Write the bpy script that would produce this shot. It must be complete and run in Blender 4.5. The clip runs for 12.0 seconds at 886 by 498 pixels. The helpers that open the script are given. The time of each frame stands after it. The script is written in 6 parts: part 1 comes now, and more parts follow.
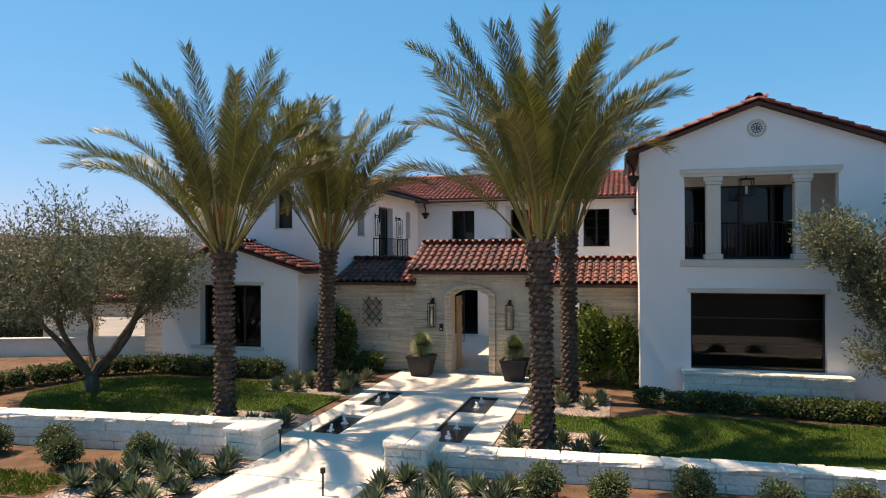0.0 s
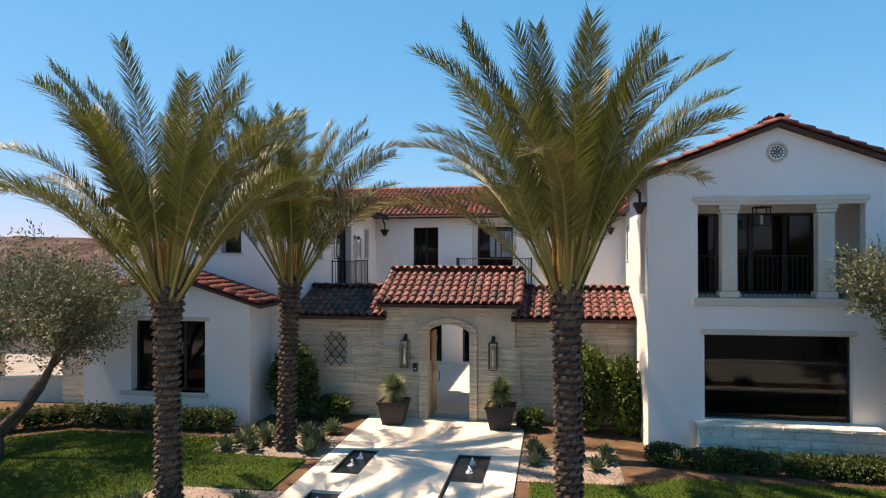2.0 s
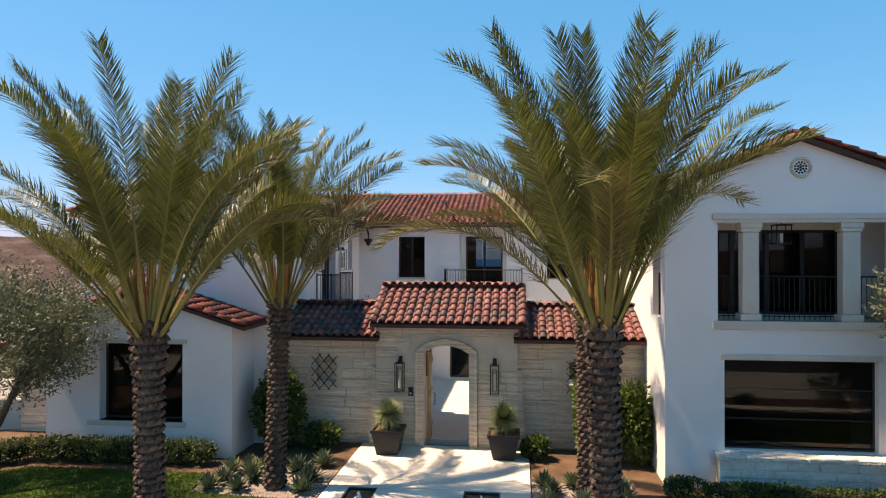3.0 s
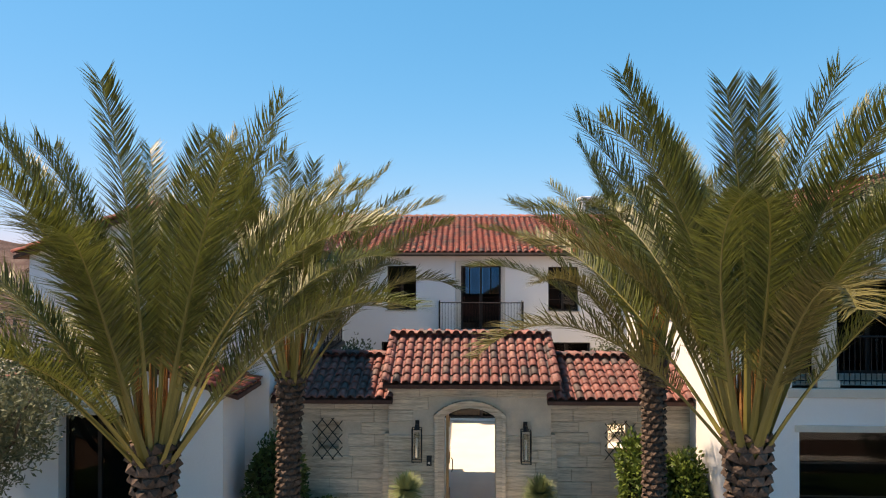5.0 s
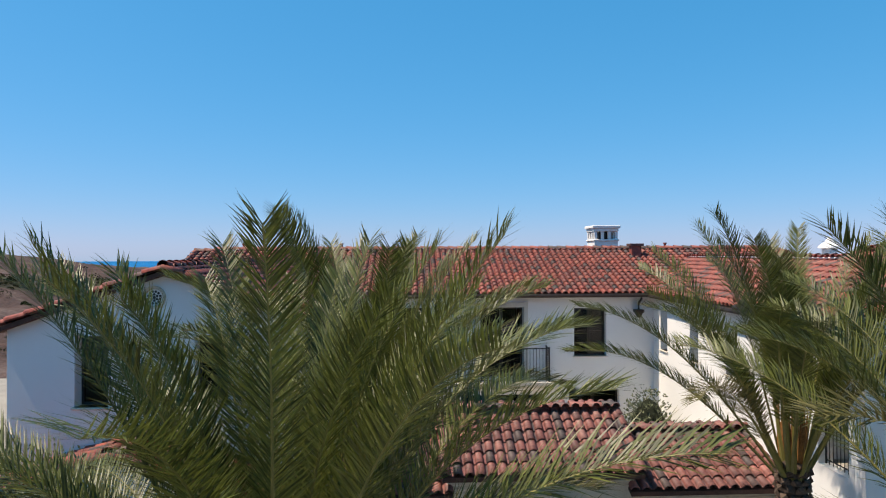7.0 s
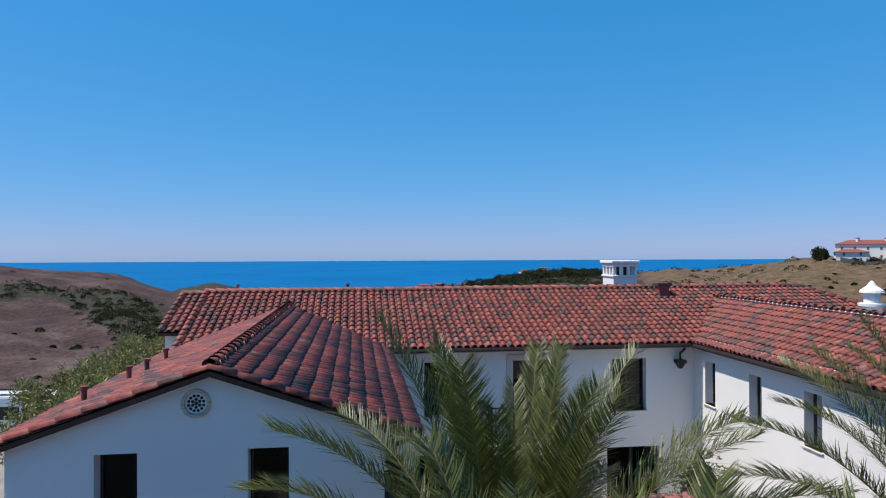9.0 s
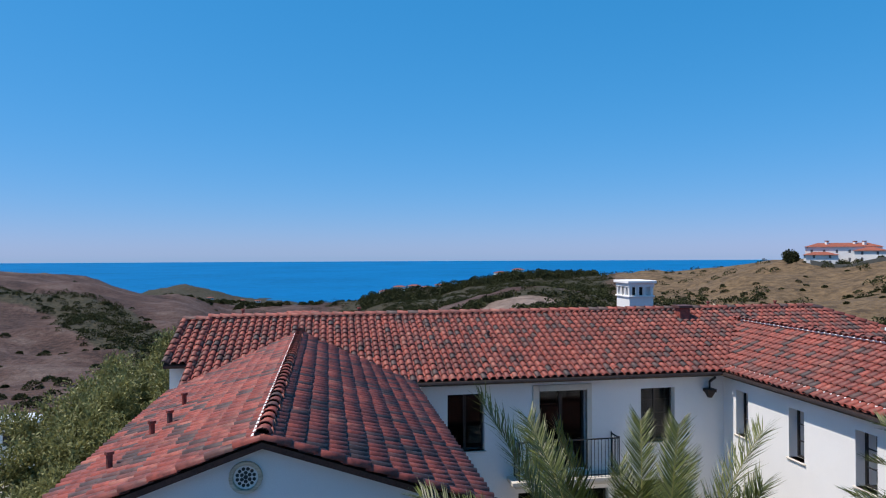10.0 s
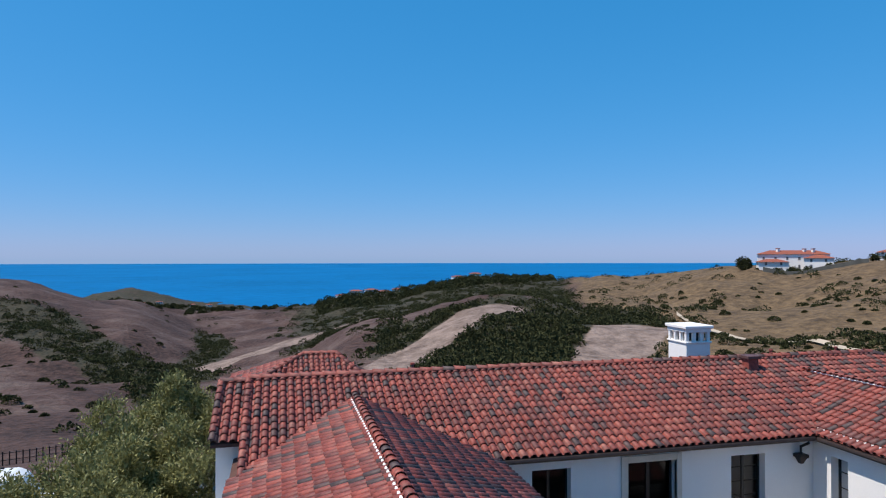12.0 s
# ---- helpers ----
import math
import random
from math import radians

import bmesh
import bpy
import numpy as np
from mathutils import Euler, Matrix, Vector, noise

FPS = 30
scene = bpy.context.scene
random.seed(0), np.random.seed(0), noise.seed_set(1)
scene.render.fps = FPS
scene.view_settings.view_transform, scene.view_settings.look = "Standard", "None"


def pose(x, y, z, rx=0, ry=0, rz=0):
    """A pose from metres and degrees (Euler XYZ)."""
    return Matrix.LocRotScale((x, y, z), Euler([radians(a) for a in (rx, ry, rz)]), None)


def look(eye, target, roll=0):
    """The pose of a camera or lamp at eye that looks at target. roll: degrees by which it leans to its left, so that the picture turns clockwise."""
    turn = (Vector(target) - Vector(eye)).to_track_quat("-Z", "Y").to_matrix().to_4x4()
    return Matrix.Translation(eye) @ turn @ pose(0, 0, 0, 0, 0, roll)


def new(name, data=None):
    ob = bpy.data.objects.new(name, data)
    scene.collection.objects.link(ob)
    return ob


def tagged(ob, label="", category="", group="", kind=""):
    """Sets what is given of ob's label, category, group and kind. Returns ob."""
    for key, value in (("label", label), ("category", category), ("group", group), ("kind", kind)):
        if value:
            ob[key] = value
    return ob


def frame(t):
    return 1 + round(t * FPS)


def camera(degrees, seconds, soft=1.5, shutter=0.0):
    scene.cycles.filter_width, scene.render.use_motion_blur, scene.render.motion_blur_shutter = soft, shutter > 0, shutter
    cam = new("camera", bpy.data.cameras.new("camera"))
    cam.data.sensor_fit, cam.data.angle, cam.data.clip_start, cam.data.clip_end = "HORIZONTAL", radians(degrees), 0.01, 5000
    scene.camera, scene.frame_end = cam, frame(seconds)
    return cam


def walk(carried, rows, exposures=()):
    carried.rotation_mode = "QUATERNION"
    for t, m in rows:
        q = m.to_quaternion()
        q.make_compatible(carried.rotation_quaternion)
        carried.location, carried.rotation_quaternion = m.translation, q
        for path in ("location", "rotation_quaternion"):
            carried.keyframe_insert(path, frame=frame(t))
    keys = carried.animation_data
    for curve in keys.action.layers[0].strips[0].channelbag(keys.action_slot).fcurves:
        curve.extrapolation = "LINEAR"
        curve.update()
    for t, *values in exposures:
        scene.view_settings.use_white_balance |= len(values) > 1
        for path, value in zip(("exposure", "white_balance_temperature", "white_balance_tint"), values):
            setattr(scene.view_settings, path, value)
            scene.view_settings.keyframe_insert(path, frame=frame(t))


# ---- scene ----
cam = camera(67.5, 12.0, soft=1.1)
PATH = [
    (0, (0.145, 0.07, 4.09), (-0.38, 2.0, 4.1), -0.2),
    (0.5, (-0.363, 0.608, 4.307), (-0.836, 2.551, 4.316), -0.2),
    (1, (-0.809, 1.139, 4.52), (-1.234, 3.094, 4.53), -0.1),
    (1.5, (-1.21, 1.663, 4.713), (-1.59, 3.627, 4.726), -0.1),
    (2, (-1.636, 2.201, 4.929), (-1.968, 4.173, 4.942), -0.1),
    (2.5, (-2.144, 2.73, 5.157), (-2.424, 4.71, 5.169), -0.1),
    (3, (-2.683, 3.258, 5.386), (-2.914, 5.244, 5.398), 0.0),
    (5, (-4.804, 5.312, 6.557), (-4.868, 7.31, 6.569), -0.0),
    (5.5, (-5.398, 5.81, 6.901), (-5.423, 7.81, 6.913), -0.0),
    (6, (-6.011, 6.384, 7.246), (-5.998, 8.384, 7.258), -0.3),
    (6.5, (-6.645, 6.93, 7.61), (-6.598, 8.929, 7.622), -0.2),
    (7, (-7.33, 7.53, 7.98), (-7.235, 9.528, 7.993), -0.2),
    (7.5, (-7.955, 8.18, 8.33), (-7.82, 10.175, 8.344), -0.3),
    (9.5, (-10.594, 10.54, 9.901), (-10.291, 12.517, 9.915), -0.2),
    (10, (-11.29, 11.191, 10.288), (-10.948, 13.162, 10.303), -0.2),
    (10.5, (-12.068, 11.9, 10.672), (-11.682, 13.863, 10.688), -0.1),
    (11, (-12.809, 12.589, 11.069), (-12.389, 14.544, 11.086), -0.1),
    (11.5, (-13.593, 13.252, 11.466), (-13.142, 15.2, 11.485), -0.0),
    (12, (-14.396, 13.931, 11.853), (-13.916, 15.872, 11.874), 0.0),
]
walk(cam, [(t, look(eye, target, roll)) for t, eye, target, roll in PATH],
     exposures=((0, 0.86, 9600, 22), (3, 1.02, 9700, 22), (5, 1.02, 9800, 21), (6.5, 0.76, 8300, 14), (7.5, 0.48, 7200, 11), (9.5, 0.3, 6550, 12), (12, 0.3, 6550, 12)))

# ---- light ----
world = bpy.data.worlds.new("world")
scene.world = world
world.use_nodes = True
wn = world.node_tree.nodes
wl = world.node_tree.links
sky = wn.new("ShaderNodeTexSky")
sky.sky_type = 'NISHITA'
sky.sun_disc = False
SUN = Vector((-0.55, -0.02, 1.0)).normalized()
sky.sun_elevation = math.asin(SUN.z)
sky.sun_rotation = math.atan2(SUN.x, SUN.y)
sky.altitude = 50.0
sky.air_density = 1.0
sky.dust_density = 0.15
sky.ozone_density = 4.0
wn["Background"].inputs["Strength"].default_value = 0.108
# the coastal air: deep azure above, lilac towards the sea
sep, com = wn.new("ShaderNodeSeparateColor"), wn.new("ShaderNodeCombineColor")
wl.new(sky.outputs["Color"], sep.inputs[0])
for i, (k, p) in enumerate(((0.2, 1.34), (1.42, 0.48), (2.65, 0.44))):
    power, times = wn.new("ShaderNodeMath"), wn.new("ShaderNodeMath")
    power.operation, times.operation = 'POWER', 'MULTIPLY'
    power.inputs[1].default_value, times.inputs[1].default_value = p, k
    wl.new(sep.outputs[i], power.inputs[0])
    wl.new(power.outputs[0], times.inputs[0])
    wl.new(times.outputs[0], com.inputs[i])
wl.new(com.outputs[0], wn["Background"].inputs["Color"])

sun_data = bpy.data.lights.new("sun", 'SUN')
sun_data.energy = 4.3
sun_data.angle = radians(0.53)
sun_data.color = (1.0, 0.93, 0.84)
sun = new("sun", sun_data)
sun.matrix_world = look(SUN * 80, (0, 0, 0))

# ---- materials ----


def mat(name, base, rough=0.8, var=0.15, scale=3.0, fine=40.0, bump=0.15, metal=0.0, dirt=None, piece=0.0, bump_dist=0.01, spec=0.3, bedding=0.0):
    """A surface with variation at two scales, a fine relief and, for pieces, a tone of their own."""
    m = bpy.data.materials.new(name)
    m.use_nodes = True
    n, l = m.node_tree.nodes, m.node_tree.links
    b = n["Principled BSDF"]
    b.inputs["Roughness"].default_value = rough
    b.inputs["Metallic"].default_value = metal
    b.inputs["Specular IOR Level"].default_value = spec
    co = n.new("ShaderNodeTexCoord")
    big = n.new("ShaderNodeTexNoise")
    big.inputs["Scale"].default_value = scale
    big.inputs["Detail"].default_value = 5
    small = n.new("ShaderNodeTexNoise")
    small.inputs["Scale"].default_value = fine
    small.inputs["Detail"].default_value = 6
    geo = n.new("ShaderNodeNewGeometry")
    where = geo.outputs["Position"]
    if bedding:
        mp = n.new("ShaderNodeMapping")
        mp.inputs["Scale"].default_value = (0.35, 0.35, bedding)
        l.new(where, mp.inputs["Vector"])
        where = mp.outputs["Vector"]
    l.new(where, big.inputs["Vector"])
    l.new(where, small.inputs["Vector"])
    add = n.new("ShaderNodeMath")
    add.operation = 'ADD'
    l.new(big.outputs["Fac"], add.inputs[0])
    l.new(small.outputs["Fac"], add.inputs[1])
    half = n.new("ShaderNodeMath")
    half.operation = 'MULTIPLY'
    half.inputs[1].default_value = 0.5
    l.new(add.outputs[0], half.inputs[0])
    ramp = n.new("ShaderNodeValToRGB")
    lo = [max(0.0, c * (1 - 2 * var)) for c in base]
    hi = [min(1.0, c * (1 + 2 * var)) for c in base]
    if dirt:
        lo = list(dirt)
    ramp.color_ramp.elements[0].position = 0.3
    ramp.color_ramp.elements[0].color = (*lo, 1)
    ramp.color_ramp.elements[1].position = 0.7
    ramp.color_ramp.elements[1].color = (*hi, 1)
    l.new(half.outputs[0], ramp.inputs["Fac"])
    out = ramp.outputs["Color"]
    if piece:
        ob = n.new("ShaderNodeObjectInfo")
        s = n.new("ShaderNodeMath")
        s.operation = 'ADD'
        l.new(ob.outputs["Random"], s.inputs[0])
        l.new(geo.outputs["Random Per Island"], s.inputs[1])
        f = n.new("ShaderNodeMath")
        f.operation = 'FRACT'
        l.new(s.outputs[0], f.inputs[0])
        mr = n.new("ShaderNodeMapRange")
        mr.inputs["To Min"].default_value = 1 - piece
        mr.inputs["To Max"].default_value = 1 + piece
        l.new(f.outputs[0], mr.inputs["Value"])
        hsv = n.new("ShaderNodeHueSaturation")
        l.new(mr.outputs["Result"], hsv.inputs["Value"])
        l.new(out, hsv.inputs["Color"])
        out = hsv.outputs["Color"]
    l.new(out, b.inputs["Base Color"])
    if bump:
        bp = n.new("ShaderNodeBump")
        bp.inputs["Strength"].default_value = bump
        bp.inputs["Distance"].default_value = bump_dist
        l.new(small.outputs["Fac"], bp.inputs["Height"])
        l.new(bp.outputs["Normal"], b.inputs["Normal"])
    return m


def tile_material(name, pale=0.0):
    """Weathered terracotta: red, rust and dark tiles, each with its own tone; pale: bleached by age."""
    m = mat(name, (0.33, 0.09, 0.055), 0.64, 0.2, 2.0, 22.0, 0.25, spec=0.5)
    n, l = m.node_tree.nodes, m.node_tree.links
    b = n["Principled BSDF"]
    geo, ob = n.new("ShaderNodeNewGeometry"), n.new("ShaderNodeObjectInfo")
    s, f = n.new("ShaderNodeMath"), n.new("ShaderNodeMath")
    s.operation, f.operation = 'ADD', 'FRACT'
    l.new(ob.outputs["Random"], s.inputs[0])
    l.new(geo.outputs["Random Per Island"], s.inputs[1])
    l.new(s.outputs[0], f.inputs[0])
    r = n.new("ShaderNodeValToRGB")
    e = r.color_ramp.elements
    e[0].position, e[0].color = 0.0, (0.07, 0.046, 0.045, 1)
    e[1].position, e[1].color = 1.0, (0.35, 0.12, 0.085, 1)
    for p, c in ((0.12, (0.10, 0.05, 0.045)), (0.25, (0.21, 0.054, 0.042)), (0.8, (0.325, 0.062, 0.04)), (0.95, (0.35, 0.085, 0.056))):
        k = e.new(p)
        k.color = (*c, 1)
    for k in e:
        c = k.color
        grey = 0.25 * c[0] + 0.6 * c[1] + 0.15 * c[2] + 0.03
        k.color = [c[i] + pale * (grey - c[i]) for i in range(3)] + [1]
    l.new(f.outputs[0], r.inputs["Fac"])
    mix = n.new("ShaderNodeMix")
    mix.data_type, mix.blend_type = 'RGBA', 'MULTIPLY'
    mix.inputs["Factor"].default_value = 0.75
    g = n.new("ShaderNodeTexNoise")
    g.inputs["Scale"].default_value = 7.0
    g.inputs["Detail"].default_value = 8
    g.inputs["Roughness"].default_value = 0.7
    l.new(geo.outputs["Position"], g.inputs["Vector"])
    gr = n.new("ShaderNodeValToRGB")
    gr.color_ramp.elements[0].position, gr.color_ramp.elements[0].color = 0.36, (0.35, 0.34, 0.36, 1)
    gr.color_ramp.elements[1].position, gr.color_ramp.elements[1].color = 0.58, (1.1, 1.05, 1.0, 1)
    l.new(g.outputs["Fac"], gr.inputs["Fac"])
    l.new(r.outputs["Color"], mix.inputs["A"])
    l.new(gr.outputs["Color"], mix.inputs["B"])
    # lichen and soot in broad, uneven patches
    w = n.new("ShaderNodeTexNoise")
    w.inputs["Scale"].default_value = 0.9
    w.inputs["Detail"].default_value = 5
    l.new(geo.outputs["Position"], w.inputs["Vector"])
    wr = n.new("ShaderNodeValToRGB")
    wr.color_ramp.elements[0].position, wr.color_ramp.elements[0].color = 0.40, (0.52, 0.50, 0.52, 1)
    wr.color_ramp.elements[1].position, wr.color_ramp.elements[1].color = 0.56, (1.0, 1.0, 1.0, 1)
    l.new(w.outputs["Fac"], wr.inputs["Fac"])
    patch = n.new("ShaderNodeMix")
    patch.data_type, patch.blend_type = 'RGBA', 'MULTIPLY'
    patch.inputs["Factor"].default_value = 0.45
    l.new(mix.outputs["Result"], patch.inputs["A"])
    l.new(wr.outputs["Color"], patch.inputs["B"])
    l.new(patch.outputs["Result"], b.inputs["Base Color"])
    return m


def glass_material(name, tint, rough=0.01):
    m = bpy.data.materials.new(name)
    m.use_nodes = True
    n, l = m.node_tree.nodes, m.node_tree.links
    n.remove(n["Principled BSDF"])
    tr, gl, mx, fr = n.new("ShaderNodeBsdfTransparent"), n.new("ShaderNodeBsdfGlossy"), n.new("ShaderNodeMixShader"), n.new("ShaderNodeFresnel")
    tr.inputs["Color"].default_value = (*tint, 1)
    gl.inputs["Roughness"].default_value = rough
    fr.inputs["IOR"].default_value = 1.42
    l.new(fr.outputs[0], mx.inputs["Fac"])
    l.new(tr.outputs[0], mx.inputs[1])
    l.new(gl.outputs[0], mx.inputs[2])
    l.new(mx.outputs[0], n["Material Output"].inputs["Surface"])
    return m


STUCCO = mat("white_stucco", (0.76, 0.75, 0.735), 0.9, 0.035, 0.6, 55.0, 0.25, bump_dist=0.006)
LIME = mat("limestone", (0.56, 0.47, 0.36), 0.85, 0.27, 2.6, 15.0, 0.8, piece=0.07, bedding=6.0, bump_dist=0.02)
MORTAR = mat("mortar", (0.54, 0.46, 0.36), 0.95, 0.1, 4.0, 60.0, 0.3)
TRIMSTONE = mat("trim_stone", (0.58, 0.53, 0.46), 0.85, 0.07, 2.0, 45.0, 0.25)
TILE = tile_material("terracotta", 0.06)
PALE_TILE = tile_material("bleached_terracotta", 0.34)
DECK = mat("roof_underlay", (0.09, 0.045, 0.035), 0.95, 0.2, 3.0, 30.0, 0.2)
IRON = mat("black_iron", (0.018, 0.018, 0.02), 0.5, 0.2, 8.0, 90.0, 0.1, metal=0.3)
FRAME = mat("dark_bronze", (0.022, 0.020, 0.020), 0.45, 0.15, 6.0, 70.0, 0.05, spec=0.4)
GUTTER = mat("brown_gutter", (0.045, 0.032, 0.028), 0.5, 0.2, 5.0, 60.0, 0.1, metal=0.4)
GLASS = glass_material("window_glass", (0.30, 0.34, 0.36))
WOOD = mat("oak", (0.36, 0.235, 0.12), 0.6, 0.15, 3.0, 50.0, 0.2)
# near-black walls, ceilings and floors: the dimness of the rooms is painted in
ROOM = mat("unlit_room_plaster", (0.05, 0.056, 0.06), 0.9, 0.08, 1.0, 20.0, 0.1)
FLOORM = mat("unlit_room_floor", (0.06, 0.062, 0.062), 0.6, 0.1, 1.5, 20.0, 0.1)
PAVE = mat("pale_paving", (0.66, 0.60, 0.52), 0.8, 0.06, 1.2, 35.0, 0.2, piece=0.03)

# ---- helpers for building ----


def mesh_of(name, bm, material):
    me = bpy.data.meshes.new(name)
    bm.normal_update()
    bm.to_mesh(me)
    bm.free()
    if material:
        for k in (material if isinstance(material, (list, tuple)) else (material,)):
            me.materials.append(k)
    return me


def part(name, bm, material, parent=None, label=""):
    ob = new(name, mesh_of(name, bm, material))
    if parent:
        ob.parent = parent
    if label:
        ob["label"] = label
    return ob


def thing(name, label, category, group="", kind="", at=(0, 0, 0)):
    ob = new(name)
    ob.location = at
    ob.empty_display_size = 0.2
    return tagged(ob, label, category, group, kind)


def box(bm, x0, x1, y0, y1, z0, z1, chamfer=0.0):
    """An upright box; chamfer takes off its edges."""
    vs = [bm.verts.new(v) for v in ((x0, y0, z0), (x1, y0, z0), (x1, y1, z0), (x0, y1, z0), (x0, y0, z1), (x1, y0, z1), (x1, y1, z1), (x0, y1, z1))]
    fs = [bm.faces.new([vs[i] for i in q]) for q in ((3, 2, 1, 0), (4, 5, 6, 7), (0, 1, 5, 4), (1, 2, 6, 5), (2, 3, 7, 6), (3, 0, 4, 7))]
    if chamfer:
        es = list({e for f in fs for e in f.edges})
        bmesh.ops.bevel(bm, geom=es, offset=chamfer, segments=1, affect='EDGES')
    return vs


def one_box(*a, **k):
    bm = bmesh.new()
    box(bm, *a, **k)
    return bm


def prism(bm, outline, place, depth):
    """Extrudes an outline of (u, v) points; place(u, v, d) gives the point at depth d."""
    a = [bm.verts.new(place(u, v, 0)) for u, v in outline]
    b = [bm.verts.new(place(u, v, depth)) for u, v in outline]
    bm.faces.new(a)
    bm.faces.new(b[::-1])
    for i in range(len(a)):
        j = (i + 1) % len(a)
        bm.faces.new((a[j], a[i], b[i], b[j]))
    bmesh.ops.recalc_face_normals(bm, faces=bm.faces[:])


def wall_with_holes(u0, u1, z0, z1, holes, place, thick):
    """A wall of real thickness whose openings go through it. holes: (u0, u1, z0, z1)."""
    us = sorted({u0, u1, *[h[0] for h in holes], *[h[1] for h in holes]})
    zs = sorted({z0, z1, *[h[2] for h in holes], *[h[3] for h in holes]})
    bm = bmesh.new()
    made = {}

    def vert(u, z, d):
        k = (round(u, 4), round(z, 4), d)
        if k not in made:
            made[k] = bm.verts.new(place(u, z, d * thick))
        return made[k]

    def solid(i, j):
        if not (0 <= i < len(us) - 1 and 0 <= j < len(zs) - 1):
            return False
        u, z = (us[i] + us[i + 1]) / 2, (zs[j] + zs[j + 1]) / 2
        return not any(h[0] < u < h[1] and h[2] < z < h[3] for h in holes)
    for i in range(len(us) - 1):
        for j in range(len(zs) - 1):
            if not solid(i, j):
                continue
            a, b, c, d = us[i], us[i + 1], zs[j], zs[j + 1]
            bm.faces.new((vert(a, c, 0), vert(b, c, 0), vert(b, d, 0), vert(a, d, 0)))
            bm.faces.new((vert(a, d, 1), vert(b, d, 1), vert(b, c, 1), vert(a, c, 1)))
            for di, dj, p, q in ((-1, 0, (a, c), (a, d)), (1, 0, (b, c), (b, d)), (0, -1, (a, c), (b, c)), (0, 1, (a, d), (b, d))):
                if not solid(i + di, j + dj):
                    bm.faces.new((vert(*p, 0), vert(*q, 0), vert(*q, 1), vert(*p, 1)))
    bmesh.ops.recalc_face_normals(bm, faces=bm.faces[:])
    return bm


def tube(bm, points, radius, sides=6, taper=None):
    """A round rod along points."""
    rings = []
    pts = [Vector(p) for p in points]
    for i, p in enumerate(pts):
        d = (pts[min(i + 1, len(pts) - 1)] - pts[max(i - 1, 0)]).normalized()
        a = d.orthogonal().normalized() if abs(d.z) > 0.99 else d.cross(Vector((0, 0, 1))).normalized()
        b = d.cross(a)
        r = radius if taper is None else radius + (taper - radius) * i / max(1, len(pts) - 1)
        rings.append([bm.verts.new(p + r * (math.cos(2 * math.pi * k / sides) * a + math.sin(2 * math.pi * k / sides) * b)) for k in range(sides)])
    for q, r in zip(rings, rings[1:]):
        for k in range(sides):
            bm.faces.new((q[k], q[(k + 1) % sides], r[(k + 1) % sides], r[k]))
    bm.faces.new(rings[0][::-1])
    bm.faces.new(rings[-1])


# ---- roofs of barrel tiles ----
PITCH, ROW = 0.235, 0.33


def barrel(length, r0, r1, sides=6, lift=0.0, thick=0.016):
    """Verts and faces of one arched cover tile along +v; its lower end is at 0, open and thick."""
    v, f = [], []
    for y, r, z in ((0.0, r0, lift), (length, r1, 0.0)):
        for k in range(sides + 1):
            a = math.pi * k / sides
            v.append((-r * math.cos(a), y, z + r * math.sin(a) * 0.85))
    n = sides + 1
    for k in range(sides):
        f.append((k, k + 1, n + k + 1, n + k))
    for k in range(n):
        a = math.pi * k / sides
        v.append((-(r0 - thick) * math.cos(a), 0.0, lift + (r0 - thick) * math.sin(a) * 0.85))
    for k in range(sides):
        f.append((2 * n + k, 2 * n + k + 1, k + 1, k))
    return v, f


COVER = barrel(ROW + 0.06, 0.098, 0.084, lift=0.03)


def cover_mesh(material):
    me = bpy.data.meshes.new("roof_tile")
    me.from_pydata(COVER[0], [], [q[::-1] for q in COVER[1]])
    me.materials.append(material)
    me.polygons.foreach_set("use_smooth", [i < 6 for i in range(12)])
    return me


COVER_MESHES = {TILE: cover_mesh(TILE), PALE_TILE: cover_mesh(PALE_TILE)}
roofing = TILE


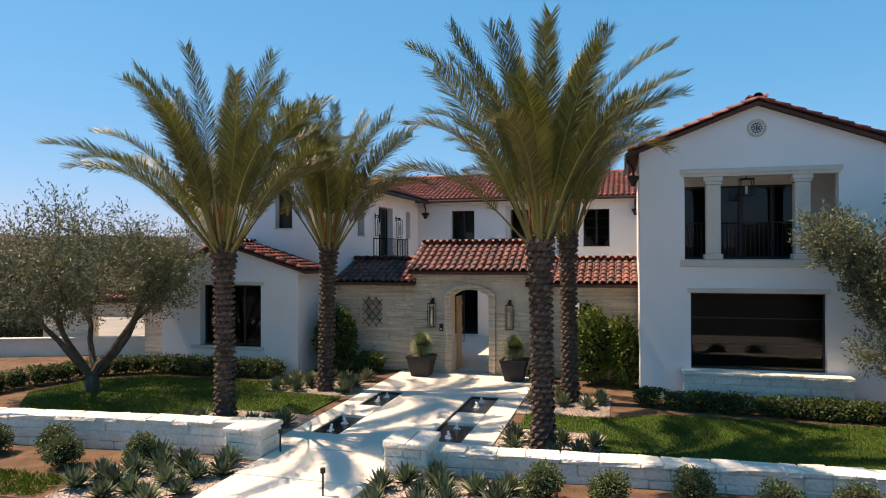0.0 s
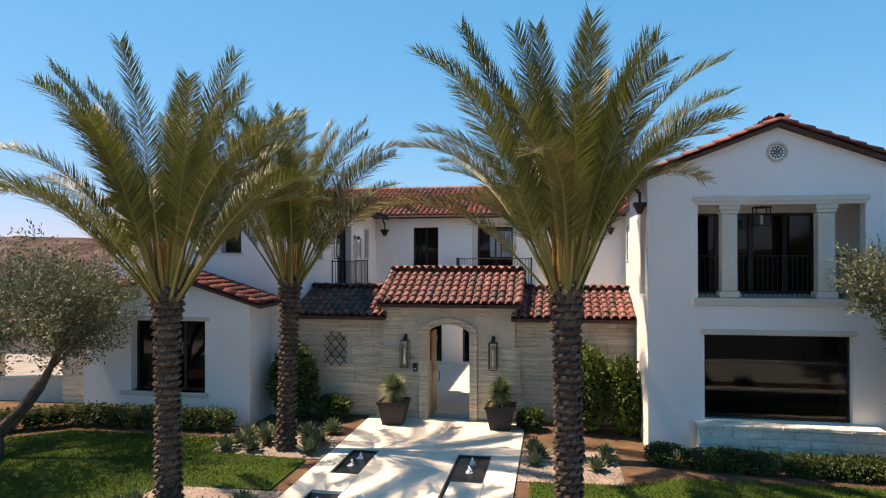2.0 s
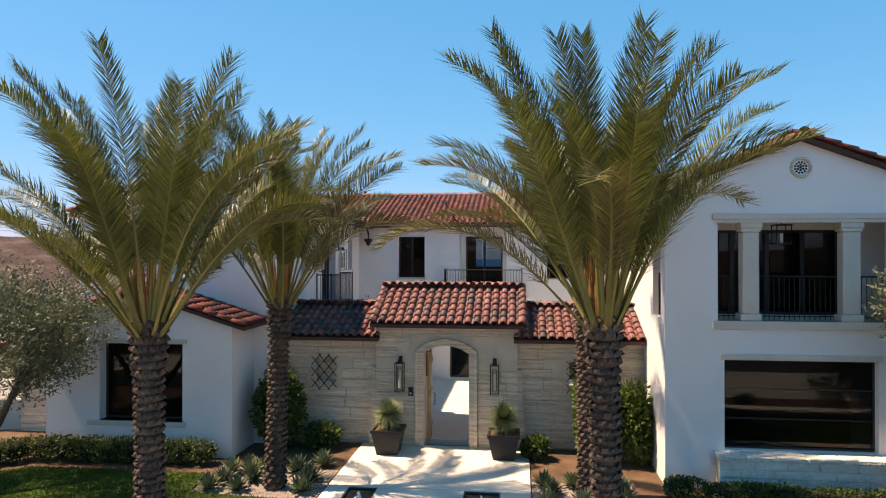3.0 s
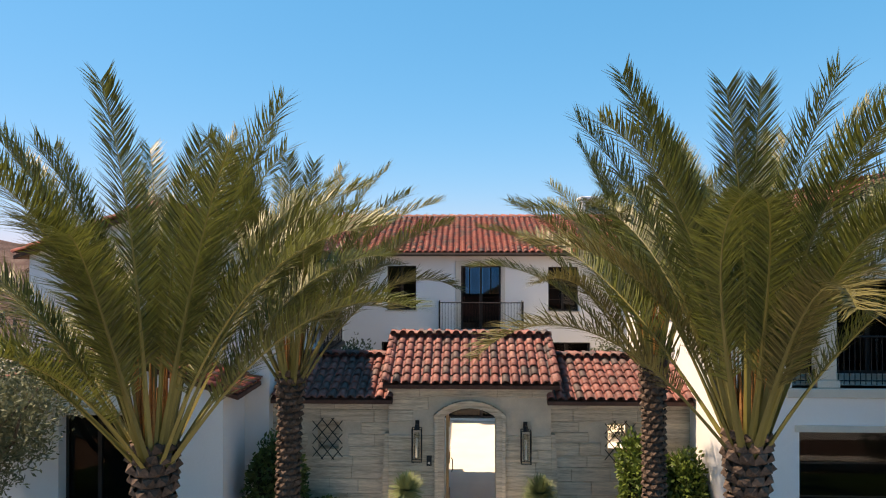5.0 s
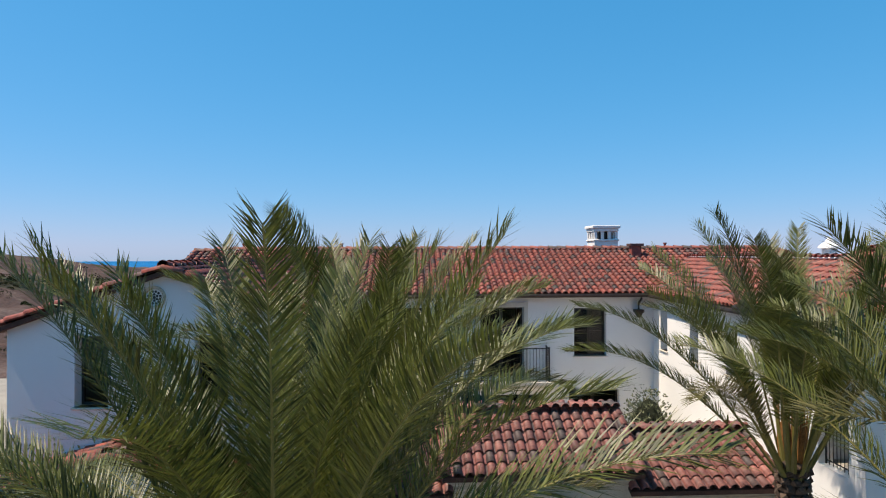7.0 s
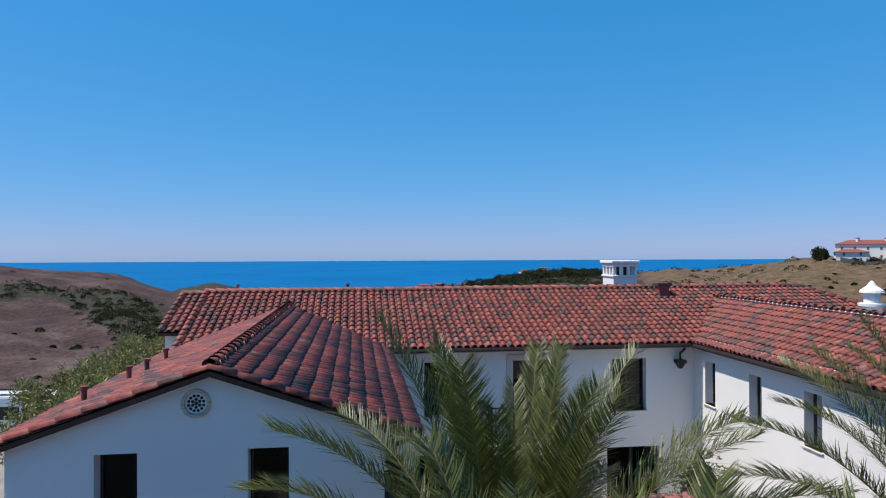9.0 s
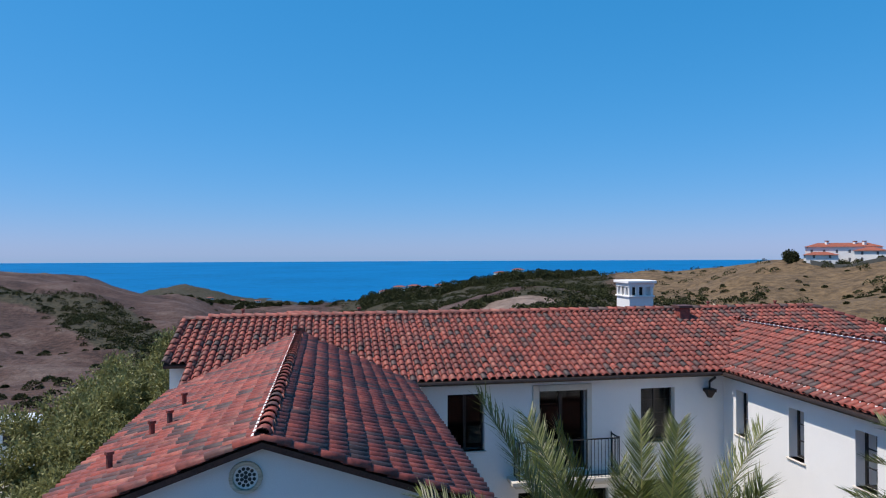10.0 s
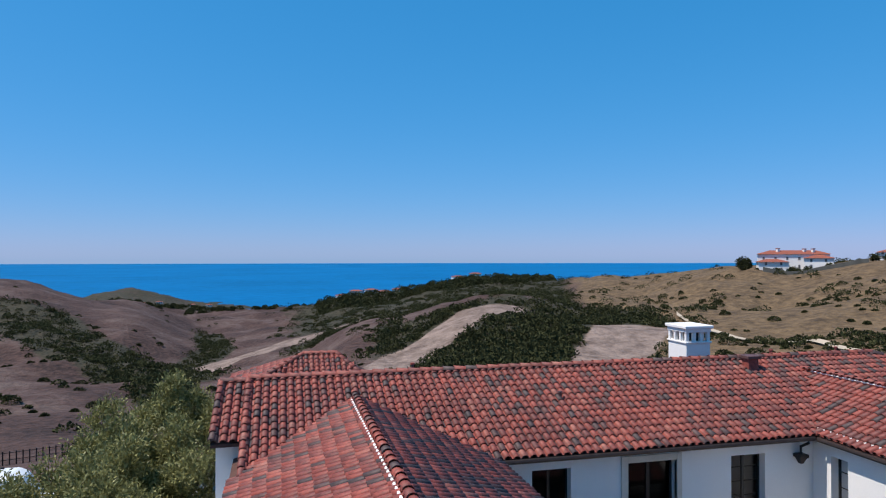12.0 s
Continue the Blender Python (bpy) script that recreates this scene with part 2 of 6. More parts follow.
def roof_slope(roof, origin, along, up, width, length, keep=None, single=None, seed=1, pitch=PITCH):
    """Lays barrel tiles on one slope. origin: its lower corner; along, up: unit ways along the eave and up the slope.
    keep(point): tiles outside are left out; single(point): tiles that are objects of their own."""
    rng = random.Random(seed)
    origin, along, up = Vector(origin), Vector(along).normalized(), Vector(up).normalized()
    nrm = along.cross(up).normalized()
    flip = nrm.z < 0
    if flip:
        nrm = -nrm
    cols, rows = max(1, round(width / pitch)), max(1, math.ceil(length / ROW - 0.1))
    p = width / cols
    verts, faces, smooth = [], [], []
    mesh_m = Matrix((along, up, nrm)).transposed()
    if flip:
        mesh_m = Matrix((-along, up, nrm)).transposed()
    for c in range(cols + 1):
        for r in range(rows):
            at = origin + along * (c * p) + up * (r * ROW)
            if keep and not keep(at + up * ROW * 0.5):
                continue
            turn = Matrix.Rotation(rng.uniform(-0.035, 0.035), 3, 'Z') @ Matrix.Rotation(rng.uniform(-0.02, 0.02), 3, 'X')
            place = at + up * rng.uniform(-0.015, 0.015) + nrm * (0.02 + rng.uniform(0, 0.008))
            m = mesh_m @ turn
            if single and single(at):
                ob = new("roof_tile", COVER_MESHES[roofing])
                ob.parent = roof
                ob.matrix_basis = Matrix.Translation(place) @ m.to_4x4()
            else:
                b = len(verts)
                verts.extend(tuple(place + m @ Vector(q)) for q in COVER[0])
                faces.extend(tuple(b + i for i in q[::-1]) for q in COVER[1])
                smooth.extend(i < 6 for i in range(12))
            if c < cols:      # the pan between two covers
                b = len(verts)
                mid = at + along * (p / 2)
                for y, z in ((0.0, 0.03), (ROW + 0.03, 0.004)):
                    for k in range(4):
                        a = math.pi * (k / 3)
                        verts.append(tuple(mid + along * (-math.cos(a) * p * 0.42) + up * y + nrm * (z + 0.055 - 0.038 * math.sin(a))))
                faces.extend((b + k, b + k + 1, b + k + 5, b + k + 4) for k in range(3))
                smooth.extend((True,) * 3)
    if verts:
        me = bpy.data.meshes.new("roof_tiles")
        me.from_pydata(verts, [], faces)
        me.materials.append(roofing)
        me.polygons.foreach_set("use_smooth", smooth)
        ob = new("roof_tiles", me)
        ob.parent = roof
        ob["kind"] = "stuff"


def ridge_tiles(roof, a, b, r=0.11, seed=3, step=0.38):
    """A row of cap tiles along a ridge or a verge."""
    rng = random.Random(seed)
    a, b = Vector(a), Vector(b)
    d = (b - a)
    n = max(1, round(d.length / step))
    up = d.normalized()
    side = up.cross(Vector((0, 0, 1))).normalized()
    nrm = side.cross(up).normalized()
    v, f = barrel(d.length / n + 0.05, r, r * 0.85, lift=0.03)
    me = bpy.data.meshes.new("ridge_tile")
    me.from_pydata(v, [], [q[::-1] for q in f])
    me.materials.append(roofing)
    me.polygons.foreach_set("use_smooth", [i < 6 for i in range(12)])
    base = Matrix((side, up, nrm)).transposed()
    for i in range(n):
        ob = new("ridge_tile", me)
        ob.parent = roof
        ob.matrix_basis = Matrix.Translation(a + d * (i / n) + nrm * 0.02) @ (base @ Matrix.Rotation(rng.uniform(-0.03, 0.03), 3, 'Z')).to_4x4()


def deck(parent, corners, label, thick=0.09):
    """The boards of one slope of a roof, under its tiles."""
    bm = bmesh.new()
    a = [bm.verts.new(c) for c in corners]
    b = [bm.verts.new((c[0], c[1], c[2] - thick)) for c in corners]
    bm.faces.new(a)
    bm.faces.new(b[::-1])
    for i in range(len(a)):
        j = (i + 1) % len(a)
        bm.faces.new((a[j], a[i], b[i], b[j]))
    bmesh.ops.recalc_face_normals(bm, faces=bm.faces[:])
    return part("roof", bm, DECK, parent, label)


def gable_roof(parent, x0, x1, y0, y1, z_eave, z_ridge, axis, label, single=None, keep=None, seed=1, verge=(True, True), sides=(True, True)):
    """Two slopes over a rectangle, its ridge along the axis 'x' or 'y'."""
    roofs = []
    if axis == 'y':
        c = (x0 + x1) / 2
        h = z_ridge - z_eave
        w = c - x0
        ln = math.hypot(w, h)
        for s, x in ((1, x0), (-1, x1)):
            if not sides[0 if s == 1 else 1]:
                continue
            r = deck(parent, [(x, y0, z_eave), (c, y0, z_ridge), (c, y1, z_ridge), (x, y1, z_eave)], label)
            roof_slope(r, (x, y0 + 0.08, z_eave), (0, 1, 0), (s * w, 0, h), y1 - y0 - 0.16, ln, keep, single, seed + s)
            for k, y in ((0, y0), (1, y1)):
                if verge[k]:
                    ridge_tiles(r, (x, y + (0.03 if k == 0 else -0.03), z_eave + 0.03), (c, y + (0.03 if k == 0 else -0.03), z_ridge + 0.03), 0.095, seed + k)
            roofs.append(r)
        if roofs:
            ridge_tiles(roofs[0], (c, y0, z_ridge + 0.06), (c, y1, z_ridge + 0.06), 0.12, seed + 7)
    else:
        c = (y0 + y1) / 2
        h = z_ridge - z_eave
        w = c - y0
        ln = math.hypot(w, h)
        for s, y in ((1, y0), (-1, y1)):
            if not sides[0 if s == 1 else 1]:
                continue
            r = deck(parent, [(x0, y, z_eave), (x1, y, z_eave), (x1, c, z_ridge), (x0, c, z_ridge)], label)
            roof_slope(r, (x0 + 0.08, y, z_eave), (1, 0, 0), (0, s * w, h), x1 - x0 - 0.16, ln, keep, single, seed + s)
            for k, x in ((0, x0), (1, x1)):
                if verge[k]:
                    ridge_tiles(r, (x + (0.03 if k == 0 else -0.03), y, z_eave + 0.03), (x + (0.03 if k == 0 else -0.03), c, z_ridge + 0.03), 0.095, seed + k)
            roofs.append(r)
        if roofs:
            ridge_tiles(roofs[0], (x0, c, z_ridge + 0.06), (x1, c, z_ridge + 0.06), 0.12, seed + 7)
    return roofs


# ---- windows ----


def at_y(y):
    return lambda u, z, d: (u, y + d, z)


def at_x(x, s=1):
    return lambda u, z, d: (x + s * d, u, z)


def window(parent, u0, u1, z0, z1, place, recess=0.22, cols=2, rows=1, sill=None, bar=0.05, name="window", open_leaf=0):
    """A casement: frame, bars, panes and, where asked, a stone sill. place(u, z, d): the point d metres behind the wall's face."""
    r, t = recess, 0.06
    cell = (u1 - u0) / cols
    holes = [(u0 + cell * i + (bar if i == 0 else bar * 0.7), u0 + cell * (i + 1) - (bar if i == cols - 1 else bar * 0.7), z0 + bar, z1 - bar) for i in range(cols)]
    w = part(name, wall_with_holes(u0, u1, z0, z1, holes, lambda u, z, d: place(u, z, r + d), t), FRAME, parent)
    for i in range(cols):
        a, b = u0 + (u1 - u0) * i / cols + bar, u0 + (u1 - u0) * (i + 1) / cols - bar
        for j in range(1, rows):
            z = z0 + (z1 - z0) * j / rows
            bm = bmesh.new()
            p, q = Vector(place(a, z - 0.012, r + 0.01)), Vector(place(b, z + 0.012, r + 0.05))
            box(bm, min(p.x, q.x), max(p.x, q.x), min(p.y, q.y), max(p.y, q.y), min(p.z, q.z), max(p.z, q.z))
            part("glazing_bar", bm, FRAME, w)
        bm = bmesh.new()
        bm.faces.new([bm.verts.new(place(*q, r + 0.03)) for q in ((a, z0 + bar), (b, z0 + bar), (b, z1 - bar), (a, z1 - bar))])
        pane = part("pane", bm, GLASS, w, "dark reflecting window glass")
        pane.visible_shadow = False
    if sill:
        bm = bmesh.new()
        p, q = Vector(place(u0 - 0.06, z0 - sill, -0.05)), Vector(place(u1 + 0.06, z0, recess))
        box(bm, min(p.x, q.x), max(p.x, q.x), min(p.y, q.y), max(p.y, q.y), min(p.z, q.z), max(p.z, q.z), 0.012)
        part("sill", bm, TRIMSTONE, w, "pale stone sill")
    return w


def slab(bm, place, u0, u1, z0, z1, d0, d1, chamfer=0.0):
    p, q = Vector(place(u0, z0, d0)), Vector(place(u1, z1, d1))
    box(bm, min(p.x, q.x), max(p.x, q.x), min(p.y, q.y), max(p.y, q.y), min(p.z, q.z), max(p.z, q.z), chamfer)


def railing(name, label, runs, z0, z1, step=0.11):
    """A wrought-iron balcony railing. runs: lists of (x, y) corners."""
    t = thing(name, label, "railing")
    for run in runs:
        pts = [Vector((x, y, 0)) for x, y in run]
        for z, r in ((z1, 0.022), (z0 + 0.08, 0.014)):
            bm = bmesh.new()
            tube(bm, [(p.x, p.y, z) for p in pts], r, 6)
            part("rail", bm, IRON, t)
        for a, b in zip(pts, pts[1:]):
            n = max(1, round((b - a).length / step))
            for i in range(n + 1):
                p = a + (b - a) * i / n
                end = i in (0, n)
                bm = bmesh.new()
                tube(bm, [(p.x, p.y, z0), (p.x, p.y, z1 + (0.05 if end else 0))], 0.02 if end else 0.009, 6)
                part("post" if end else "baluster", bm, IRON, t)
    return t


# ---- the house ----
G = 0.15
house = thing("house", "white stucco Mediterranean villa with red clay tile roofs", "house")

# right-hand gabled wing, front block
RX0, RX1, RY0, RY1 = 0.57, 6.43, 18.75, 22.6
f = at_y(RY0)
part("wall", wall_with_holes(RX0, RX1, -0.3, 6.80, [(1.72, 5.38, 3.87, 6.14), (1.86, 5.09, 0.99, 3.0)], f, 0.3), STUCCO, house, "white stucco wall with loggia and large window")
bm = bmesh.new()
prism(bm, [(RX0, 6.80), (RX1, 6.80), (3.5, 7.88)], lambda u, v, d: (u, RY0 + d, v), 0.3)
part("gable", bm, STUCCO, house)
part("wall", wall_with_holes(RY0 + 0.3, RY1, -0.3, 6.80, [(19.2, 20.1, 3.87, 6.14)], at_x(RX0), 0.3), STUCCO, house)
part("wall", one_box(RX1 - 0.3, RX1, RY0 + 0.3, 31.0, -0.3, 6.8), STUCCO, house)
part("wall", one_box(RX0 + 0.3, 1.25, RY1 - 0.3, RY1, -0.3, 6.8), STUCCO, house)
gable_roof(house, 0.30, 6.70, 18.55, 22.85, 6.74, 7.95, 'y', "red barrel tile roof of the gabled wing", seed=11, single=lambda p: p.y < 19.6)
# lintels and sills
bm = bmesh.new()
slab(bm, f, 1.60, 5.47, 6.14, 6.26, -0.06, 0.25, 0.01)
slab(bm, f, 1.66, 5.42, 6.06, 6.14, -0.03, 0.2)
part("lintel", bm, TRIMSTONE, house, "pale stone lintel of the loggia")
bm = bmesh.new()
slab(bm, f, 1.60, 5.47, 3.68, 3.87, -0.06, 0.3, 0.012)
part("sill", bm, TRIMSTONE, house, "pale stone loggia sill")
bm = bmesh.new()
slab(bm, f, 1.77, 5.18, 3.0, 3.13, -0.05, 0.2, 0.01)
part("lintel", bm, TRIMSTONE, house)
for a, b in ((2.23, 2.65), (4.35, 4.78)):
    col = part("column", one_box(a + 0.03, b - 0.03, RY0 + 0.02, RY0 + 0.32, 4.02, 5.86, 0.02), TRIMSTONE, house, "square pale stone loggia column")
    part("base", one_box(a - 0.02, b + 0.02, RY0 - 0.01, RY0 + 0.36, 3.87, 4.02, 0.015), TRIMSTONE, col)
    part("necking", one_box(a, b, RY0, RY0 + 0.34, 5.86, 5.94, 0.012), TRIMSTONE, col)
    part("capital", one_box(a - 0.03, b + 0.03, RY0 - 0.02, RY0 + 0.37, 5.94, 6.06, 0.015), TRIMSTONE, col)
# loggia: floor, ceiling, back wall with dark doors
bm = bmesh.new()
box(bm, RX0 + 0.3, RX1 - 0.3, RY0 + 0.3, RY1 - 0.3, 3.6, 3.86)
part("floor_slab", bm, TRIMSTONE, house)
part("loggia_ceiling", one_box(RX0 + 0.3, RX1 - 0.3, RY0 + 0.3, RY1 - 0.3, 6.2, 6.3), STUCCO, house)
part("wall", wall_with_holes(RX0 + 0.3, RX1 - 0.3, 3.86, 6.2, [(1.7, 5.0, 3.87, 5.95)], at_y(20.35), 0.2), STUCCO, house)
window(house, 1.7, 5.0, 3.87, 5.95, at_y(20.35), 0.05, 4, 1, None, 0.07, "glazed_door")
window(house, 1.86, 5.09, 0.99, 3.0, f, 0.16, 1, 3, None, 0.045)
# vent rosette of the gable
def rosette(x, z, y, parent):
    bm = bmesh.new()
    n = 24
    rings = [[bm.verts.new((x + r * math.cos(2 * math.pi * k / n), y - d, z + r * math.sin(2 * math.pi * k / n))) for k in range(n)] for r, d in ((0.235, 0.0), (0.23, 0.05), (0.18, 0.05), (0.165, -0.02))]
    for a, b in zip(rings, rings[1:]):
        for k in range(n):
            bm.faces.new((a[k], a[(k + 1) % n], b[(k + 1) % n], b[k]))
    bm.faces.new(rings[-1])
    bmesh.ops.recalc_face_normals(bm, faces=bm.faces[:])
    v = part("vent", bm, LIME, parent, "round pale stone gable vent with rosette grille")
    for ring, count, size in ((0.0, 1, 0.032), (0.062, 6, 0.028), (0.12, 12, 0.026)):
        for k in range(count):
            a = 2 * math.pi * (k + 0.5) / count
            cx, cz = x + ring * math.cos(a), z + ring * math.sin(a)
            bm = bmesh.new()
            tube(bm, [(cx, y - 0.004, cz), (cx, y + 0.018, cz)], size, 8)
            part("hole", bm, FRAME, v)
rosette(3.49, 7.28, RY0, house)

# stone bench under the window
bench = thing("stone_bench", "rough white stone bench under the large window", "bench")
rng = random.Random(5)
ROUGH = mat("white_rubble", (0.70, 0.66, 0.58), 0.9, 0.1, 3.0, 14.0, 0.9, piece=0.07, bump_dist=0.05)


def rubble_block(bm, x0, x1, y0, y1, z0, z1, rng, amp=0.018):
    """A split-faced stone with chamfered, uneven edges."""
    start = len(bm.verts)
    box(bm, x0, x1, y0, y1, z0, z1)
    bm.verts.ensure_lookup_table()
    vs = bm.verts[start:]
    es = list({e for v in vs for e in v.link_edges})
    bmesh.ops.bevel(bm, geom=es, offset=min(0.02, 0.2 * min(x1 - x0, y1 - y0, z1 - z0)), segments=1, affect='EDGES')
    bm.verts.ensure_lookup_table()
    for v in bm.verts[start:]:
        v.co += Vector((rng.uniform(-amp, amp), rng.uniform(-amp, amp), rng.uniform(-amp, amp) * 0.5))


def stone_courses(parent, u0, u1, z0, z1, place, depth, rng, course=0.16, length=(0.25, 0.6), amp=0.012, material=None, name="stone", skip=None, gap=0.008, proud=0.0):
    """Courses of separate stones, each an object of its own."""
    z = z0
    n = max(1, round((z1 - z0) / course))
    hs = [rng.uniform(0.8, 1.2) for _ in range(n)]
    k = (z1 - z0) / sum(hs)
    for h in hs:
        h *= k
        u = u0
        while u < u1 - 0.02:
            w = min(rng.uniform(*length), u1 - u)
            if u1 - u - w < length[0] * 0.5:
                w = u1 - u
            if not (skip and skip(u, u + w, z, z + h)):
                bm = bmesh.new()
                o = rng.uniform(-proud, proud)
                p, q = Vector(place(u + gap / 2, z + gap / 2, o)), Vector(place(u + w - gap / 2, z + h - gap / 2, depth))
                rubble_block(bm, min(p.x, q.x), max(p.x, q.x), min(p.y, q.y), max(p.y, q.y), min(p.z, q.z), max(p.z, q.z), rng, amp)
                part(name, bm, material or ROUGH, parent)
            u += w
        z += h


part("core", one_box(1.66, 5.54, 18.36, 18.72, G - 0.2, 0.92), MORTAR, bench)
stone_courses(bench, 1.62, 5.58, G - 0.02, 0.88, lambda u, z, d: (u, 18.32 + d, z), 0.08, rng, 0.2, (0.4, 0.8))
stone_courses(bench, 1.60, 5.60, 0.88, 0.98, lambda u, z, d: (u, 18.28 + d, z), 0.46, rng, 0.1, (0.5, 0.9), 0.008, name="coping")

# right-hand wing, rear block
RR = 1.25
part("wall", wall_with_holes(RY1, 30.72, -0.3, 6.72, [(29.45, 30.05, 4.65, 6.02), (27.05, 27.65, 4.65, 6.02), (24.65, 25.3, 4.65, 6.02), (26.0, 27.6, 0.2, 2.7)], at_x(RR), 0.35), STUCCO, house, "sunlit white stucco courtyard wall")
for a, b in ((29.45, 30.05), (27.05, 27.65), (24.65, 25.3)):
    window(house, a, b, 4.65, 6.02, at_x(RR), 0.26, 1, 3, 0.05)
window(house, 26.0, 27.6, 0.2, 2.7, at_x(RR), 0.26, 2, 1)
gable_roof(house, 0.98, 6.72, 22.6, 34.0, 6.53, 7.74, 'y', "red barrel tile roof of the courtyard wing", seed=21, verge=(False, False),
           keep=lambda p: p.z > 6.52 + (p.y - 30.28) * 0.345)

# back block
BY0, BRY, BZE, BZR = 30.72, 34.83, 6.53, 8.08
fb = at_y(BY0)
holes = [(-7.78, -6.65, 4.36, 6.07), (-4.93, -3.40, 3.60, 6.07), (-1.60, -0.45, 4.34, 6.03), (-8.0, -6.5, 0.2, 3.15), (-5.6, -2.7, 0.2, 3.0), (-1.8, 0.0, 0.2, 3.15)]
part("wall", wall_with_holes(-9.45, RR + 0.35, -0.3, 6.66, holes, fb, 0.35), STUCCO, house, "white stucco wall of the upper back block")
part("wall", one_box(-15.26, -9.45, BY0, BY0 + 0.35, -0.3, 6.6), STUCCO, house)
part("wall", one_box(-15.26, -14.9, BY0 + 0.35, 32.3, -0.3, 6.7), STUCCO, house)
part("wall", one_box(-16.0, -14.9, 32.3, 32.6, -0.3, 7.0), STUCCO, house)
bm = bmesh.new()
prism(bm, [(32.6, -0.3), (38.6, -0.3), (38.6, 6.7), (34.83, 7.9), (32.6, 7.1)], lambda u, v, d: (-16.0 + d, u, v), 0.3)
part("wall", bm, STUCCO, house)
part("wall", wall_with_holes(-16.0, 10.6, -0.3, 6.6, [(-5.6, -2.4, 3.4, 6.2)], at_y(38.6), 0.3), STUCCO, house)
window(house, -5.6, -2.4, 3.4, 6.2, at_y(38.6), 0.12, 3, 1, None, 0.06, "french_door")
part("wall", one_box(10.3, 10.6, 31.0, 38.6, -0.3, 6.6), STUCCO, house)
part("wall", one_box(6.43, 10.6, 30.72, 31.0, -0.3, 6.6), STUCCO, house)
hip = lambda p: p.x < 7.8 + (8.08 - p.z) * 2.0
lenB = math.hypot(BRY - 30.28, BZR - BZE)
rb = deck(house, [(-15.3, 30.28, BZE), (11.0, 30.28, BZE), (7.8, BRY, BZR), (-15.3, BRY, BZR)], "long red barrel tile roof of the back block")
roof_slope(rb, (-15.22, 30.28, BZE), (1, 0, 0), (0, BRY - 30.28, BZR - BZE), 26.2, lenB, hip, None, 31)
rb2 = deck(house, [(-15.3, 39.3, BZE), (11.0, 39.3, BZE), (7.8, BRY, BZR), (-15.3, BRY, BZR)], "rear slope of the back block's tile roof")
rb3 = deck(house, [(11.0, 30.28, BZE), (11.0, 39.3, BZE), (7.8, BRY, BZR)], "hipped end of the back block's tile roof")
rb4 = deck(house, [(-16.1, 31.9, BZE + 0.48), (-15.3, 31.9, BZE + 0.48), (-15.3, BRY, BZR - 0.06), (-16.1, BRY, BZR - 0.06)], "short stepped roof at the end of the back block")
roof_slope(rb4, (-16.02, 31.9, BZE + 0.48), (1, 0, 0), (0, BRY - 31.9, BZR - 0.06 - BZE - 0.48), 0.72, math.hypot(BRY - 31.9, 1.0), None, None, 32)
deck(house, [(-16.1, 37.7, BZE + 0.48), (-15.3, 37.7, BZE + 0.48), (-15.3, BRY, BZR - 0.06), (-16.1, BRY, BZR - 0.06)], "rear slope of the short stepped roof")
ridge_tiles(rb, (-15.3, BRY, BZR + 0.06), (7.8, BRY, BZR + 0.06), 0.12, 33)
ridge_tiles(rb, (11.0, 30.28, BZE + 0.04), (7.8, BRY, BZR + 0.05), 0.12, 34)
ridge_tiles(rb, (-15.27, 30.28, BZE + 0.05), (-15.27, BRY, BZR + 0.05), 0.1, 35)
ridge_tiles(rb4, (-16.07, 31.9, BZE + 0.52), (-16.07, BRY, BZR), 0.1, 36)
ridge_tiles(rb4, (-16.1, BRY, BZR), (-15.3, BRY, BZR), 0.12, 37)
window(house, -7.78, -6.65, 4.36, 6.07, fb, 0.24, 2, 1, 0.04)
window(house, -4.93, -3.40, 3.60, 6.07, fb, 0.24, 2, 1, None, 0.07, "french_door")
window(house, -1.60, -0.45, 4.34, 6.03, fb, 0.24, 2, 4, 0.04)
for a, b, z in ((-8.0, -6.5, 3.15), (-5.6, -2.7, 3.0), (-1.8, 0.0, 3.15)):
    window(house, a, b, 0.2, z, fb, 0.2, 2, 1, None, 0.07, "french_door")
bm = bmesh.new()
slab(bm, fb, -5.14, -4.93, 3.55, 6.26, -0.04, 0.1, 0.008)
slab(bm, fb, -3.40, -3.24, 3.55, 6.26, -0.04, 0.1, 0.008)
slab(bm, fb, -4.93, -3.40, 6.07, 6.26, -0.04, 0.1, 0.008)
part("door_surround", bm, TRIMSTONE, house, "pale stone door surround")
bm = bmesh.new()
box(bm, -5.97, -2.38, 30.05, 30.72, 3.43, 3.55, 0.01)
box(bm, -5.85, -2.5, 30.15, 30.72, 3.33, 3.43, 0.01)
part("balcony_slab", bm, TRIMSTONE, house, "pale stone balcony slab")
railing("balcony_railing", "black wrought-iron railing on the courtyard balcony", [[(-5.74, 30.68), (-5.74, 30.12), (-2.61, 30.12), (-2.61, 30.68)]], 3.55, 4.70)

# left-hand gabled wing
LX0, LX1, LY0 = -15.3, -9.45, 21.0
LRX, LZR, LZE = -12.33, 7.66, 6.50
fl = at_y(LY0)
part("wall", wall_with_holes(LX0, LX1, -0.3, 6.60, [(-14.0, -13.35, 4.95, 6.36), (-11.65, -11.0, 4.95, 6.36)], fl, 0.35), STUCCO, house, "white stucco gable wall in shade")
bm = bmesh.new()
prism(bm, [(LX0, 6.60), (LX1, 6.60), ((LX0 + LX1) / 2, 7.58)], lambda u, v, d: (u, LY0 + d, v), 0.35)
part("gable", bm, STUCCO, house)
for a in (-14.0, -11.65):
    window(house, a, a + 0.65, 4.95, 6.36, fl, 0.28, 1, 1, 0.04)
rosette(-12.45, 7.12, LY0, house)
